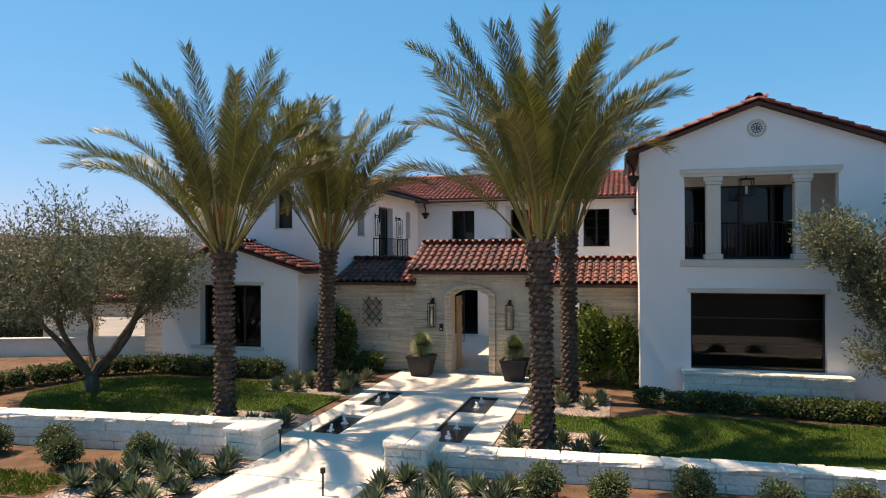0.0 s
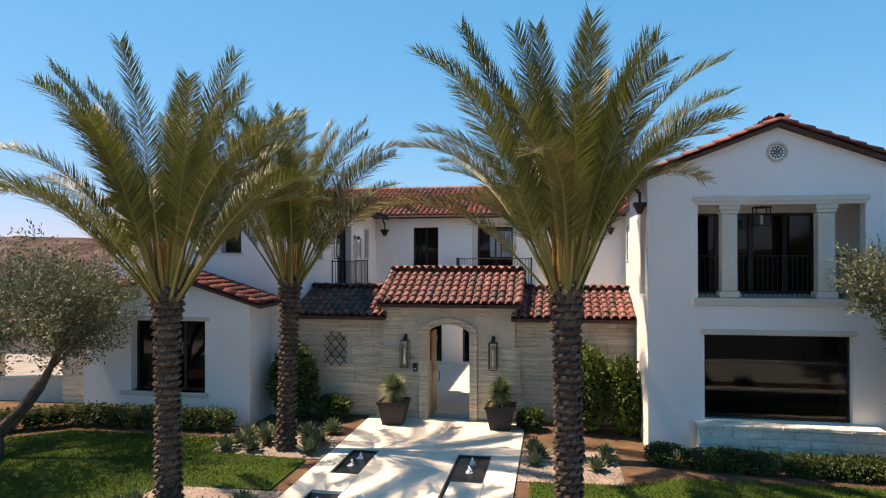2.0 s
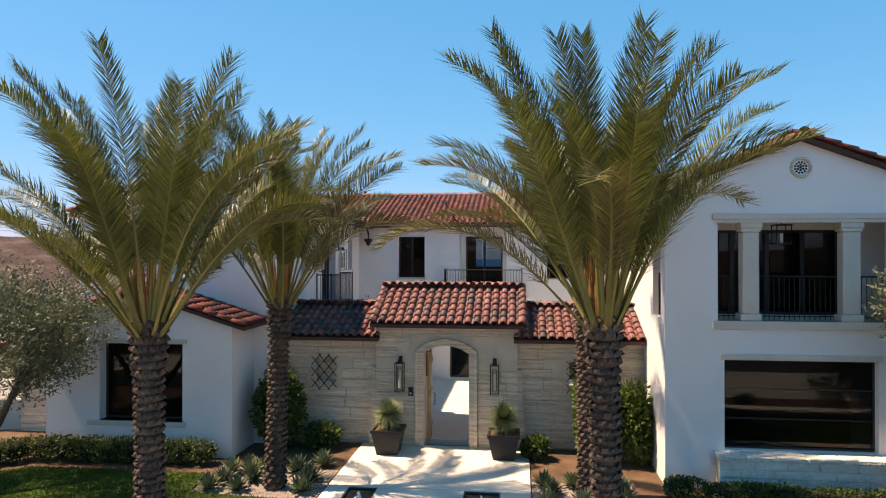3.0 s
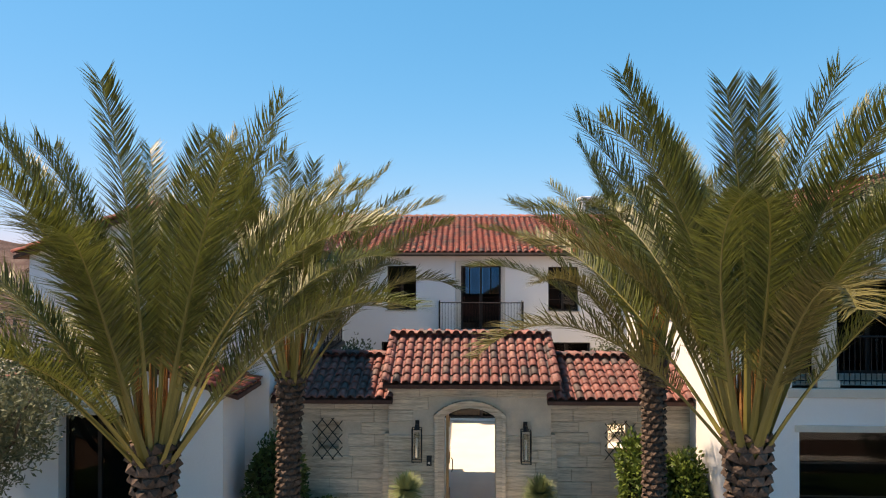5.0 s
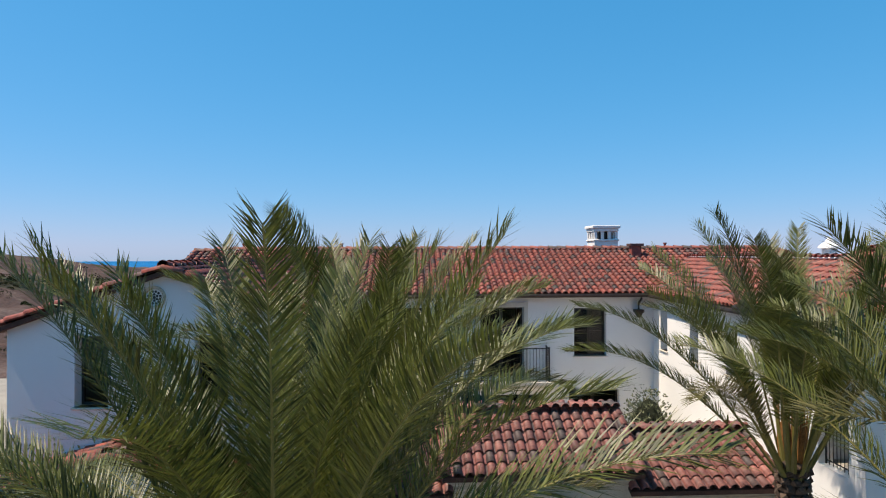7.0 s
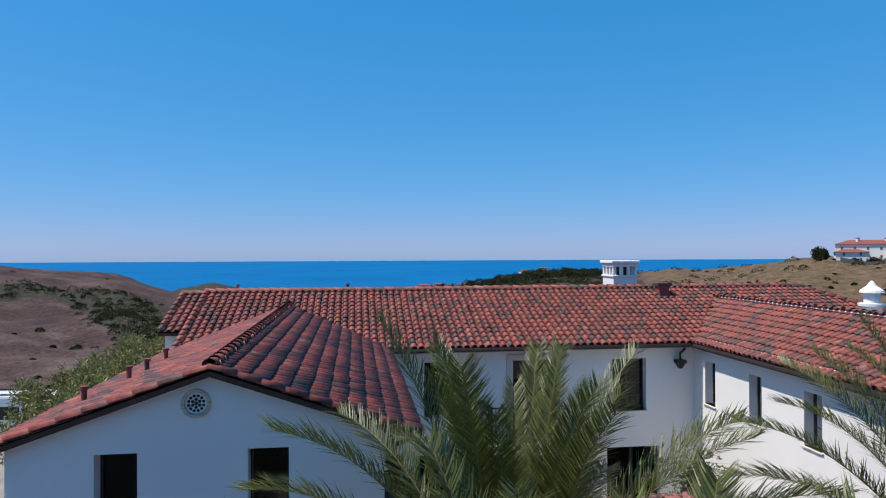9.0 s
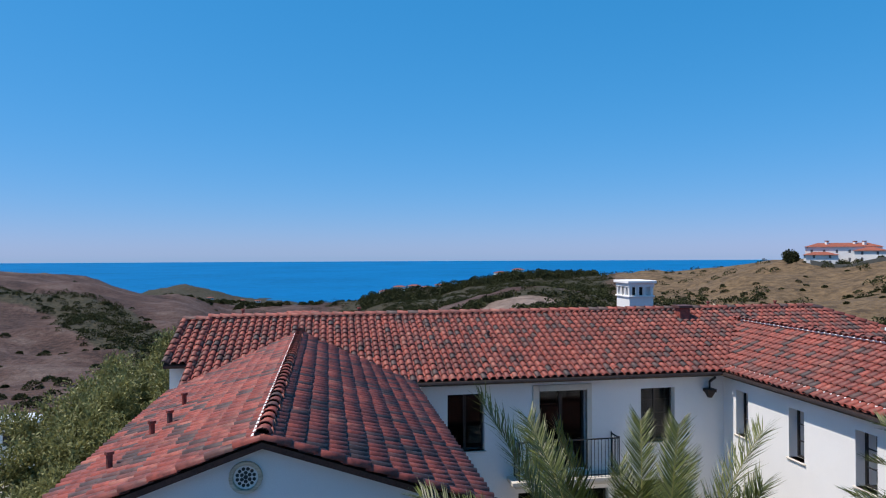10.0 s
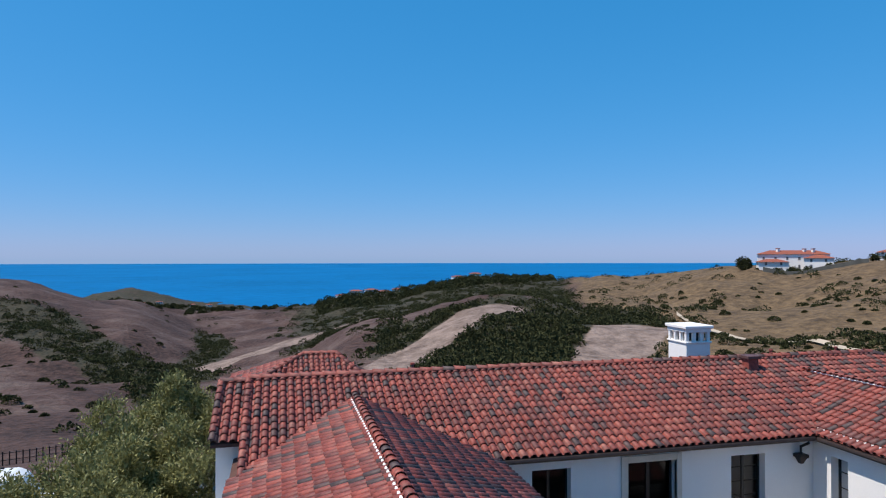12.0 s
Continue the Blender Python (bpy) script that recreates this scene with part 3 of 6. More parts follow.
part("wall", one_box(LX0, LX0 + 0.3, LY0 + 0.35, 30.72, -0.3, 6.58), STUCCO, house)
part("wall", wall_with_holes(LY0 + 0.35, 30.72, -0.3, 6.58, [(23.2, 23.85, 4.75, 5.95), (25.4, 27.1, 3.62, 5.98), (28.9, 29.55, 4.75, 5.95)], at_x(LX1, -1), 0.35), STUCCO, house, "white stucco side wall with balcony door")
for a, b in ((23.2, 23.85), (28.9, 29.55)):
    window(house, a, b, 4.75, 5.95, at_x(LX1, -1), 0.24, 1, 1, 0.04)
window(house, 25.4, 27.1, 3.62, 5.98, at_x(LX1, -1), 0.24, 2, 1, None, 0.07, "french_door")
part("balcony_slab", one_box(LX1, -8.85, 24.7, 27.75, 3.45, 3.57, 0.01), FRAME, house)
railing("balcony_railing", "black wrought-iron railing on the side balcony", [[(LX1 + 0.02, 24.8), (-8.95, 24.8), (-8.95, 27.65), (LX1 + 0.02, 27.65)]], 3.57, 4.65)
gable_roof(house, -15.55, -8.85, 20.78, 34.0, LZE, LZR, 'y', "red barrel tile roof of the shaded gabled wing", seed=41, verge=(True, False),
           keep=lambda p: p.z > BZE - 0.02 + (p.y - 30.28) * 0.341 or p.y < 30.3, single=lambda p: p.y < 23.6 and p.x > -15.0)

# low gabled wing in front of it
WX0, WX1, WY0 = -15.2, -10.04, 19.57
fw = at_y(WY0)
part("wall", wall_with_holes(WX0, WX1, -0.3, 3.55, [(-13.68, -11.38, 1.0, 3.02)], fw, 0.35), STUCCO, house, "white stucco wall of the low front wing")
bm = bmesh.new()
prism(bm, [(WX0, 3.55), (WX1, 3.55), (-12.62, 4.36)], lambda u, v, d: (u, WY0 + d, v), 0.35)
part("gable", bm, STUCCO, house)
part("wall", one_box(WX1 - 0.3, WX1, WY0 + 0.35, 21.35, -0.3, 3.5), STUCCO, house)
part("wall", one_box(WX0, WX0 + 0.3, WY0 + 0.35, 21.0, -0.3, 3.5), STUCCO, house)
bm = bmesh.new()
slab(bm, fw, -14.0, -11.28, 0.88, 1.0, -0.08, 0.3, 0.012)
part("sill", bm, TRIMSTONE, house, "pale stone window sill")
bm = bmesh.new()
slab(bm, fw, -13.9, -11.25, 3.02, 3.14, -0.03, 0.2, 0.01)
part("lintel", bm, TRIMSTONE, house)
window(house, -13.68, -11.38, 1.0, 3.02, fw, 0.28, 3, 1, None, 0.06)
gable_roof(house, -15.6, -9.64, 19.35, 21.0, 3.50, 4.42, 'y', "red barrel tile roof of the low front wing", seed=51, verge=(True, False), single=lambda p: True)

# entrance portal and the walls beside it
PY = 21.10
arch_c, arch_w, spring, apex = -4.67, 1.22, 2.66, 2.88


def arch_line(w, spring, rise, n=12):
    """Points of a flat segmental arch from its left foot to its right foot."""
    r = (w * w / 4 + rise * rise) / (2 * rise)
    a = math.asin(w / 2 / r)
    return [(arch_c + r * math.sin(-a + 2 * a * i / n), spring + rise - r + r * math.cos(-a + 2 * a * i / n)) for i in range(n + 1)]


portal = thing("entrance_portal", "cream limestone entrance portal with arched doorway", "portal")
inner = arch_line(arch_w, spring, apex - spring)
bm = bmesh.new()
outline = [(-6.6, -0.2), (-5.28, -0.2)] + inner + [(-4.06, -0.2), (-2.75, -0.2), (-2.75, 3.46), (-6.6, 3.46)]
prism(bm, outline, lambda u, v, d: (u, PY + 0.03 + d, v), 0.42)
part("wall", bm, MORTAR, portal, "mortar core of the limestone wall")
outer = arch_line(1.68, 2.72, 0.34)
bm = bmesh.new()
mid = arch_line(1.24, spring, apex - spring)
prism(bm, [(-5.51, G), (-5.29, G)] + mid + [(-4.05, G), (-3.83, G)] + outer[::-1], lambda u, v, d: (u, PY - 0.06 + d, v), 0.09)
part("door_surround", bm, LIME, portal, "carved limestone arch surround")
bm = bmesh.new()
mid2 = arch_line(1.52, 2.70, 0.30)
prism(bm, [(-5.51, G + 0.001)] + [(-5.43, G + 0.001)] + mid2 + [(-3.91, G + 0.001), (-3.83, G + 0.001)] + outer[::-1], lambda u, v, d: (u, PY - 0.10 + d, v), 0.05)
part("arch_moulding", bm, LIME, portal)


def over_arch(u0, u1, z0, z1):
    return u1 > -5.50 and u0 < -3.84 and z0 < 2.98


rng = random.Random(8)
stone_courses(portal, -6.62, -5.51, G, 2.22, lambda u, z, d: (u, PY - 0.0 + d, z), 0.06, rng, 0.29, (0.6, 0.97), 0.003, LIME, gap=0.003, proud=0.004)
stone_courses(portal, -3.83, -2.73, G, 2.22, lambda u, z, d: (u, PY - 0.0 + d, z), 0.06, rng, 0.29, (0.6, 0.97), 0.003, LIME, gap=0.003, proud=0.004)
stone_courses(portal, -6.62, -2.73, 2.22, 3.46, lambda u, z, d: (u, PY + d, z), 0.06, rng, 0.29, (0.6, 1.3), 0.003, LIME, gap=0.003, proud=0.004, skip=over_arch)
for x0, x1 in ((-6.82, -6.60), (-2.75, -2.53)):
    bm = bmesh.new()
    prism(bm, [(x0, G - 0.1), (x1, G - 0.1), (x1, 2.25), ((x0 if x0 < -5 else x1) + (0.12 if x0 < -5 else -0.12), 2.25)] if x0 < -5 else [(x0, G - 0.1), (x1, G - 0.1), (x1 - 0.12, 2.25), (x0, 2.25)], lambda u, v, d: (u, PY + 0.02 + d, v), 0.35)
    part("buttress", bm, LIME, portal)
roofing = PALE_TILE
gable_roof(portal, -6.72, -2.58, 20.85, 24.65, 3.46, 4.34, 'x', "red barrel tile roof over the entrance", seed=61, single=lambda p: p.y < 22.7)
for i in range(9):
    x = -6.5 + i * 0.46
    part("rafter_tail", one_box(x, x + 0.09, 20.92, 21.2, 3.36, 3.44), WOOD, portal)

sidewall = thing("courtyard_wall", "cream limestone courtyard wall with tiled coping roof", "wall", kind="structure")
fs = at_y(21.30)
part("core", wall_with_holes(-9.45, -6.6, -0.2, 3.10, [(-8.35, -7.85, 1.8, 2.5)], at_y(21.34), 0.35), MORTAR, sidewall)
part("core", wall_with_holes(-2.75, RX0, -0.2, 3.10, [(-1.37, -0.87, 1.78, 2.47)], at_y(21.34), 0.35), MORTAR, sidewall)
part("niche_back", one_box(-8.4, -7.8, 21.6, 21.66, 1.75, 2.55), LIME, sidewall)
stone_courses(sidewall, -10.0, -6.6, G, 3.10, lambda u, z, d: (u, 21.30 + d, z), 0.06, rng, 0.29, (0.6, 1.4), 0.003, LIME, gap=0.003, proud=0.004,
              skip=lambda a, b, c, d: b > -8.35 and a < -7.85 and d > 1.85 and c < 2.45)
stone_courses(sidewall, -2.75, RX0, G, 3.10, lambda u, z, d: (u, 21.30 + d, z), 0.06, rng, 0.29, (0.5, 1.1), 0.003, LIME, gap=0.003, proud=0.004,
              skip=lambda a, b, c, d: b > -1.37 and a < -0.87 and d > 1.85 and c < 2.40)
gable_roof(sidewall, -9.4, -6.5, 20.92, 24.9, 3.08, 3.78, 'x', "shaded barrel tile roof beside the entrance", seed=71, verge=(False, False), single=lambda p: p.y < 22.8)
gable_roof(sidewall, -2.85, 0.55, 20.92, 24.9, 3.08, 3.78, 'x', "sunlit barrel tile roof beside the entrance", seed=72, verge=(False, False), single=lambda p: p.y < 22.8)
roofing = TILE
for x0, n in ((-9.2, 6), (-2.6, 7)):
    for i in range(n):
        x = x0 + i * 0.46
        part("rafter_tail", one_box(x, x + 0.09, 21.0, 21.3, 2.98, 3.06), WOOD, sidewall)

# ---- rooms behind the glass, so that windows look into real depth; their gloom is in the colour ----
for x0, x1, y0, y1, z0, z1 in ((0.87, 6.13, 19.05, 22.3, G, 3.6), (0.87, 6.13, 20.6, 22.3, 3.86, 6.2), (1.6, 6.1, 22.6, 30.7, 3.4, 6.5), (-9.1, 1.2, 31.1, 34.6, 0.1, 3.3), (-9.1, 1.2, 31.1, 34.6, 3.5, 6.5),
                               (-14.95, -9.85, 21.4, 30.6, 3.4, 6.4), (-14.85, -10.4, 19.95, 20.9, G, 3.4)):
    part("unlit_room_floor", one_box(x0, x1, y0, y1, z0 - 0.1, z0), FLOORM, house)
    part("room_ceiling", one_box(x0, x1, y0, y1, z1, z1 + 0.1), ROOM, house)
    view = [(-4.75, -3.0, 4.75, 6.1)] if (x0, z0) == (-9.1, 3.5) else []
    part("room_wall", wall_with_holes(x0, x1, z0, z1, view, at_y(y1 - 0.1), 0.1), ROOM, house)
part("courtyard_floor", one_box(-9.4, 1.2, 21.76, 30.7, -0.2, G + 0.003), PAVE, house, "pale courtyard paving")

# chimney
chimney = thing("chimney", "white stucco chimney with a pierced arcaded cap", "chimney")
part("shaft", one_box(0.70, 1.74, 36.3, 37.5, 7.2, 8.50, 0.01), STUCCO, chimney)
part("moulding", one_box(0.65, 1.79, 36.25, 37.55, 8.50, 8.57, 0.015), STUCCO, chimney)
for i in range(4):
    x, y = 0.70 + i * 0.305, 36.3 + i * 0.36
    for yy in (36.3, 37.38):
        part("pier", one_box(x, x + 0.12, yy, yy + 0.12, 8.57, 8.92), STUCCO, chimney)
    if 0 < i < 3:
        for xx in (0.70, 1.615):
            part("pier", one_box(xx, xx + 0.12, y, y + 0.12, 8.57, 8.92), STUCCO, chimney)
part("flue", one_box(0.95, 1.5, 36.55, 37.25, 8.45, 8.91), FRAME, chimney)
part("cap", one_box(0.67, 1.77, 36.27, 37.53, 8.92, 9.06, 0.01), STUCCO, chimney)
part("cornice", one_box(0.60, 1.84, 36.2, 37.6, 9.06, 9.18, 0.02), STUCCO, chimney)


def pipe(x, y, z, h, r=0.05, cap=True):
    t = thing("roof_vent", "short rust-red vent pipe on the tile roof", "vent", "roof vents")
    bm = bmesh.new()
    tube(bm, [(x, y, z), (x, y, z + h)], r, 10)
    part("pipe", bm, TILE, t)
    if cap:
        bm = bmesh.new()
        tube(bm, [(x, y, z + h), (x, y, z + h + 0.05)], r * 1.5, 10)
        part("cap", bm, TILE, t)


def lg_z(x):
    return 7.66 - abs(x + 12.2) * 0.346


for x, y in ((-14.4, 26.5), (-14.5, 24.2), (-14.3, 24.7), (-14.75, 22.6)):
    pipe(x, y, lg_z(x), 0.32)
for x, y in ((-10.2, 35.0), (3.3, 34.9), (6.2, 34.9), (-6.0, 32.9), (-14.2, 35.1)):
    pipe(x, y, 8.0 if y > 34 else 7.4, 0.35 if y > 34 else 0.25)
flue = thing("roof_flue", "square terracotta flue with a flat cap on the roof", "flue")
part("box", one_box(1.55, 1.95, 33.9, 34.25, 7.6, 8.25, 0.01), TILE, flue)
part("cap", one_box(1.47, 2.03, 33.82, 34.33, 8.25, 8.35, 0.01), TILE, flue)

# pale mortar along the ridges
for a, b in (((-12.35, 20.9, 7.70), (-12.35, 33.3, 7.70)), ((3.72, 22.9, 7.82), (3.72, 33.4, 7.82))):
    bm = bmesh.new()
    tube(bm, [a, b], 0.032, 6)
    part("ridge_mortar", bm, STUCCO, house)

# gutters and downpipes with conductor heads


def gutter(a, b, label="dark metal eaves gutter"):
    t = thing("gutter", label, "gutter")
    bm = bmesh.new()
    tube(bm, [a, b], 0.065, 8)
    part("trough", bm, GUTTER, t)


gutter((-8.8, 30.24, 6.50), (0.85, 30.24, 6.50))
gutter((0.94, 22.9, 6.47), (0.94, 30.2, 6.47))
gutter((0.25, 18.6, 6.68), (0.25, 22.8, 6.68))
gutter((-8.82, 20.8, 6.44), (-8.82, 30.2, 6.44))


def downpipe(x, y, z, dx, dy):
    t = thing("downpipe", "dark metal downpipe with a conductor head", "downpipe", "downpipes")
    bm = bmesh.new()
    tube(bm, [(x + dx, y + dy, z), (x + dx, y + dy, z - 0.12), (x, y, z - 0.3), (x, y, z - 0.55)], 0.04, 8)
    part("pipe", bm, GUTTER, t)
    bm = bmesh.new()
    for z0, z1, r0, r1 in ((z - 0.62, z - 0.52, 0.15, 0.15), (z - 0.80, z - 0.62, 0.05, 0.12)):
        a = [bm.verts.new((x + sx * r0, y + sy * r0, z0)) for sx, sy in ((-1, -1), (1, -1), (1, 1), (-1, 1))]
        b = [bm.verts.new((x + sx * r1, y + sy * r1, z1)) for sx, sy in ((-1, -1), (1, -1), (1, 1), (-1, 1))]
        bm.faces.new(a[::-1])
        bm.faces.new(b)
        for i in range(4):
            bm.faces.new((a[i], a[(i + 1) % 4], b[(i + 1) % 4], b[i]))
    part("conductor_head", bm, GUTTER, t)


downpipe(0.66, 30.55, 6.50, 0.0, -0.3)
downpipe(-9.0, 30.50, 6.50, 0.0, -0.25)
downpipe(0.42, 19.0, 6.68, -0.15, 0.0)
downpipe(-9.25, 21.6, 6.44, 0.42, 0.0)

# lower hipped roof behind the back block
rear = thing("rear_house", "rear wing of the villa with a hipped red tile roof", "house")
part("wall", one_box(-16.2, -10.4, 42.5, 48.0, -2.0, 5.95), STUCCO, rear)
q = deck(rear, [(-16.6, 42.0, 5.95), (-10.0, 42.0, 5.95), (-11.8, 45.2, 7.28), (-13.3, 45.2, 7.28)], "hipped red tile roof")
roof_slope(q, (-16.5, 42.0, 5.95), (1, 0, 0), (0, 3.2, 1.33), 6.4, 3.46, lambda p: -16.6 + (p.z - 5.95) * 2.48 < p.x < -10.0 - (p.z - 5.95) * 1.35, None, 81)
q2 = deck(rear, [(-16.6, 48.4, 5.95), (-16.6, 42.0, 5.95), (-13.3, 45.2, 7.28)], "hipped end of the tile roof")
roof_slope(q2, (-16.6, 42.1, 5.95), (0, 1, 0), (3.3, 0, 1.33), 6.2, 3.55, lambda p: abs(p.y - 45.2) < 3.2 * (1 - (p.z - 5.95) / 1.33), None, 82)
deck(rear, [(-10.0, 42.0, 5.95), (-10.0, 48.4, 5.95), (-11.8, 45.2, 7.28)], "hipped end of the tile roof")
deck(rear, [(-16.6, 48.4, 5.95), (-10.0, 48.4, 5.95), (-11.8, 45.2, 7.28), (-13.3, 45.2, 7.28)], "rear slope of the tile roof")
ridge_tiles(q, (-13.3, 45.2, 7.33), (-11.8, 45.2, 7.33), 0.12, 83)
ridge_tiles(q, (-16.6, 42.0, 6.0), (-13.3, 45.2, 7.33), 0.12, 84)
ridge_tiles(q, (-10.0, 42.0, 6.0), (-11.8, 45.2, 7.33), 0.12, 85)

# ---- entrance details ----
door_leaf = thing("entrance_door", "tall oak plank entrance door standing open inwards", "door")
for i in range(5):
    y = 21.56 + i * 0.11
    part("plank", one_box(-5.25, -5.19, y, y + 0.107, G + 0.01, 2.62), WOOD, door_leaf)
for z in (0.5, 1.4, 2.3):
    part("ledge", one_box(-5.19, -5.16, 21.58, 22.09, z, z + 0.14), WOOD, door_leaf)
bm = bmesh.new()
tube(bm, [(-5.13, 22.05, 1.05), (-5.10, 22.05, 1.1), (-5.10, 22.05, 1.35), (-5.13, 22.05, 1.4)], 0.014)
part("handle", bm, IRON, door_leaf, "black iron pull handle")

LAMPGLASS = glass_material("lantern_glass", (0.92, 0.9, 0.85), 0.08)
CANDLE = mat("opal_glass", (0.75, 0.72, 0.66), 0.4, 0.05, 5, 30, 0.05)


def lantern(x, y, z0, z1, axis='y', w=0.22):
    t = thing("wall_lantern", "tall black metal wall lantern with a glass cylinder", "lantern", "wall lanterns")
    h = w / 2
    s = 1 if axis == 'y' else 0
    put = (lambda a, b, c: (x + a, y - b, z0 + c)) if s else (lambda a, b, c: (x + b, y + a, z0 + c))
    H = z1 - z0

    def bar(p, q, r=0.011):
        bm = bmesh.new()
        tube(bm, [put(*p), put(*q)], r, 5)
        part("bar", bm, IRON, t)
    for a in (-h, h):
        for b in (0.06, 0.06 + w):
            bar((a, b, 0), (a, b, H))
    for c in (0, H):
        for a in (-h, h):
            bar((a, 0.06, c), (a, 0.06 + w, c))
        for b in (0.06, 0.06 + w):
            bar((-h, b, c), (h, b, c))
    bm = bmesh.new()
    tube(bm, [put(0, 0.06 + h, 0.06), put(0, 0.06 + h, H - 0.1)], 0.06, 12)
    g = part("glass", bm, LAMPGLASS, t)
    g.visible_shadow = False
    bm = bmesh.new()
    tube(bm, [put(0, 0.06 + h, 0.08), put(0, 0.06 + h, H * 0.7)], 0.03, 10)
    part("candle", bm, CANDLE, t)
    bm = bmesh.new()
    tube(bm, [put(0, 0.06 + h, H - 0.02), put(0, 0.06 + h, H + 0.1)], 0.07, 8, 0.04)
    part("cap", bm, IRON, t)
    bm = bmesh.new()
    tube(bm, [put(0, 0.0, H + 0.05), put(0, 0.06 + h, H + 0.09)], 0.02, 6)
    part("bracket", bm, IRON, t)
    bm = bmesh.new()
    p, q = Vector(put(-0.05, 0.0, H - 0.02)), Vector(put(0.05, 0.02, H + 0.16))
    box(bm, min(p.x, q.x), max(p.x, q.x), min(p.y, q.y), max(p.y, q.y), min(p.z, q.z), max(p.z, q.z))
    part("back_plate", bm, IRON, t)


lantern(-5.92, PY, 1.66, 2.42)
lantern(-3.36, PY, 1.64, 2.40)
lantern(LX1, 25.0, 4.75, 5.5, 'x')
lantern(LX1, 27.5, 4.75, 5.5, 'x')
intercom = thing("intercom", "small black intercom panel on the limestone wall", "intercom")
part("panel", one_box(-5.70, -5.58, PY - 0.045, PY - 0.005, 1.50, 1.74, 0.006), IRON, intercom)
part("button", one_box(-5.665, -5.615, PY - 0.055, PY - 0.045, 1.55, 1.60), TRIMSTONE, intercom)
hang = thing("pendant_lantern", "bronze glass pendant lantern hanging in the loggia", "lantern")
for a, b in ((-0.16, -0.16), (0.16, -0.16), (0.16, 0.16), (-0.16, 0.16)):
    bm = bmesh.new()
    tube(bm, [(3.36 + a, 19.5 + b, 5.62), (3.36 + a, 19.5 + b, 6.02)], 0.012, 5)
    part("bar", bm, IRON, hang)
part("top", one_box(3.18, 3.54, 19.32, 19.68, 6.02, 6.05), IRON, hang)
part("base", one_box(3.18, 3.54, 19.32, 19.68, 5.59, 5.62), IRON, hang)
bm = bmesh.new()
tube(bm, [(3.36, 19.5, 6.05), (3.36, 19.5, 6.2)], 0.015)
part("rod", bm, IRON, hang)
bm = bmesh.new()
tube(bm, [(3.36, 19.5, 5.62), (3.36, 19.5, 5.85)], 0.035, 8)
part("candle", bm, CANDLE, hang)
railing("loggia_railing", "black iron railing across the loggia side opening", [[(0.72, 19.2), (0.72, 20.1)]], 3.87, 4.85)
railing("loggia_railing", "black iron railing behind the loggia columns", [[(1.74, 19.12), (5.36, 19.12)]], 3.87, 4.85)


def lattice(cx, cz, y):
    t = thing("window_grille", "diamond iron grille on the limestone wall", "grille", "iron grilles")
    hw, hh, rise = 0.36, 0.50, 1.2
    for c in (-0.62, -0.31, 0.0, 0.31, 0.62):
        for s in (-1, 1):
            lo, hi = max(-hw, (-hh - c) / rise), min(hw, (hh - c) / rise)
            bm = bmesh.new()
            tube(bm, [(cx + s * lo, y + 0.008 * s, cz + c + rise * lo), (cx + s * hi, y + 0.008 * s, cz + c + rise * hi)], 0.012, 5)
            part("bar", bm, IRON, t)
    for sx, sz in ((-0.3, 0.1), (0.3, 0.1), (-0.3, -0.1), (0.3, -0.1)):
        bm = bmesh.new()
        tube(bm, [(cx + sx * 0.6, y, cz + sz), (cx + sx * 0.6, y + 0.1, cz + sz)], 0.01, 5)
        part("pin", bm, IRON, t)


lattice(-1.1, 2.07, 21.22)
lattice(-8.1, 2.08, 21.22)

# ---- ground ----
HILLM = mat("dry_hillside", (0.066, 0.037, 0.030), 0.95, 0.4, 0.05, 0.7, 0.8, bump_dist=1.2)


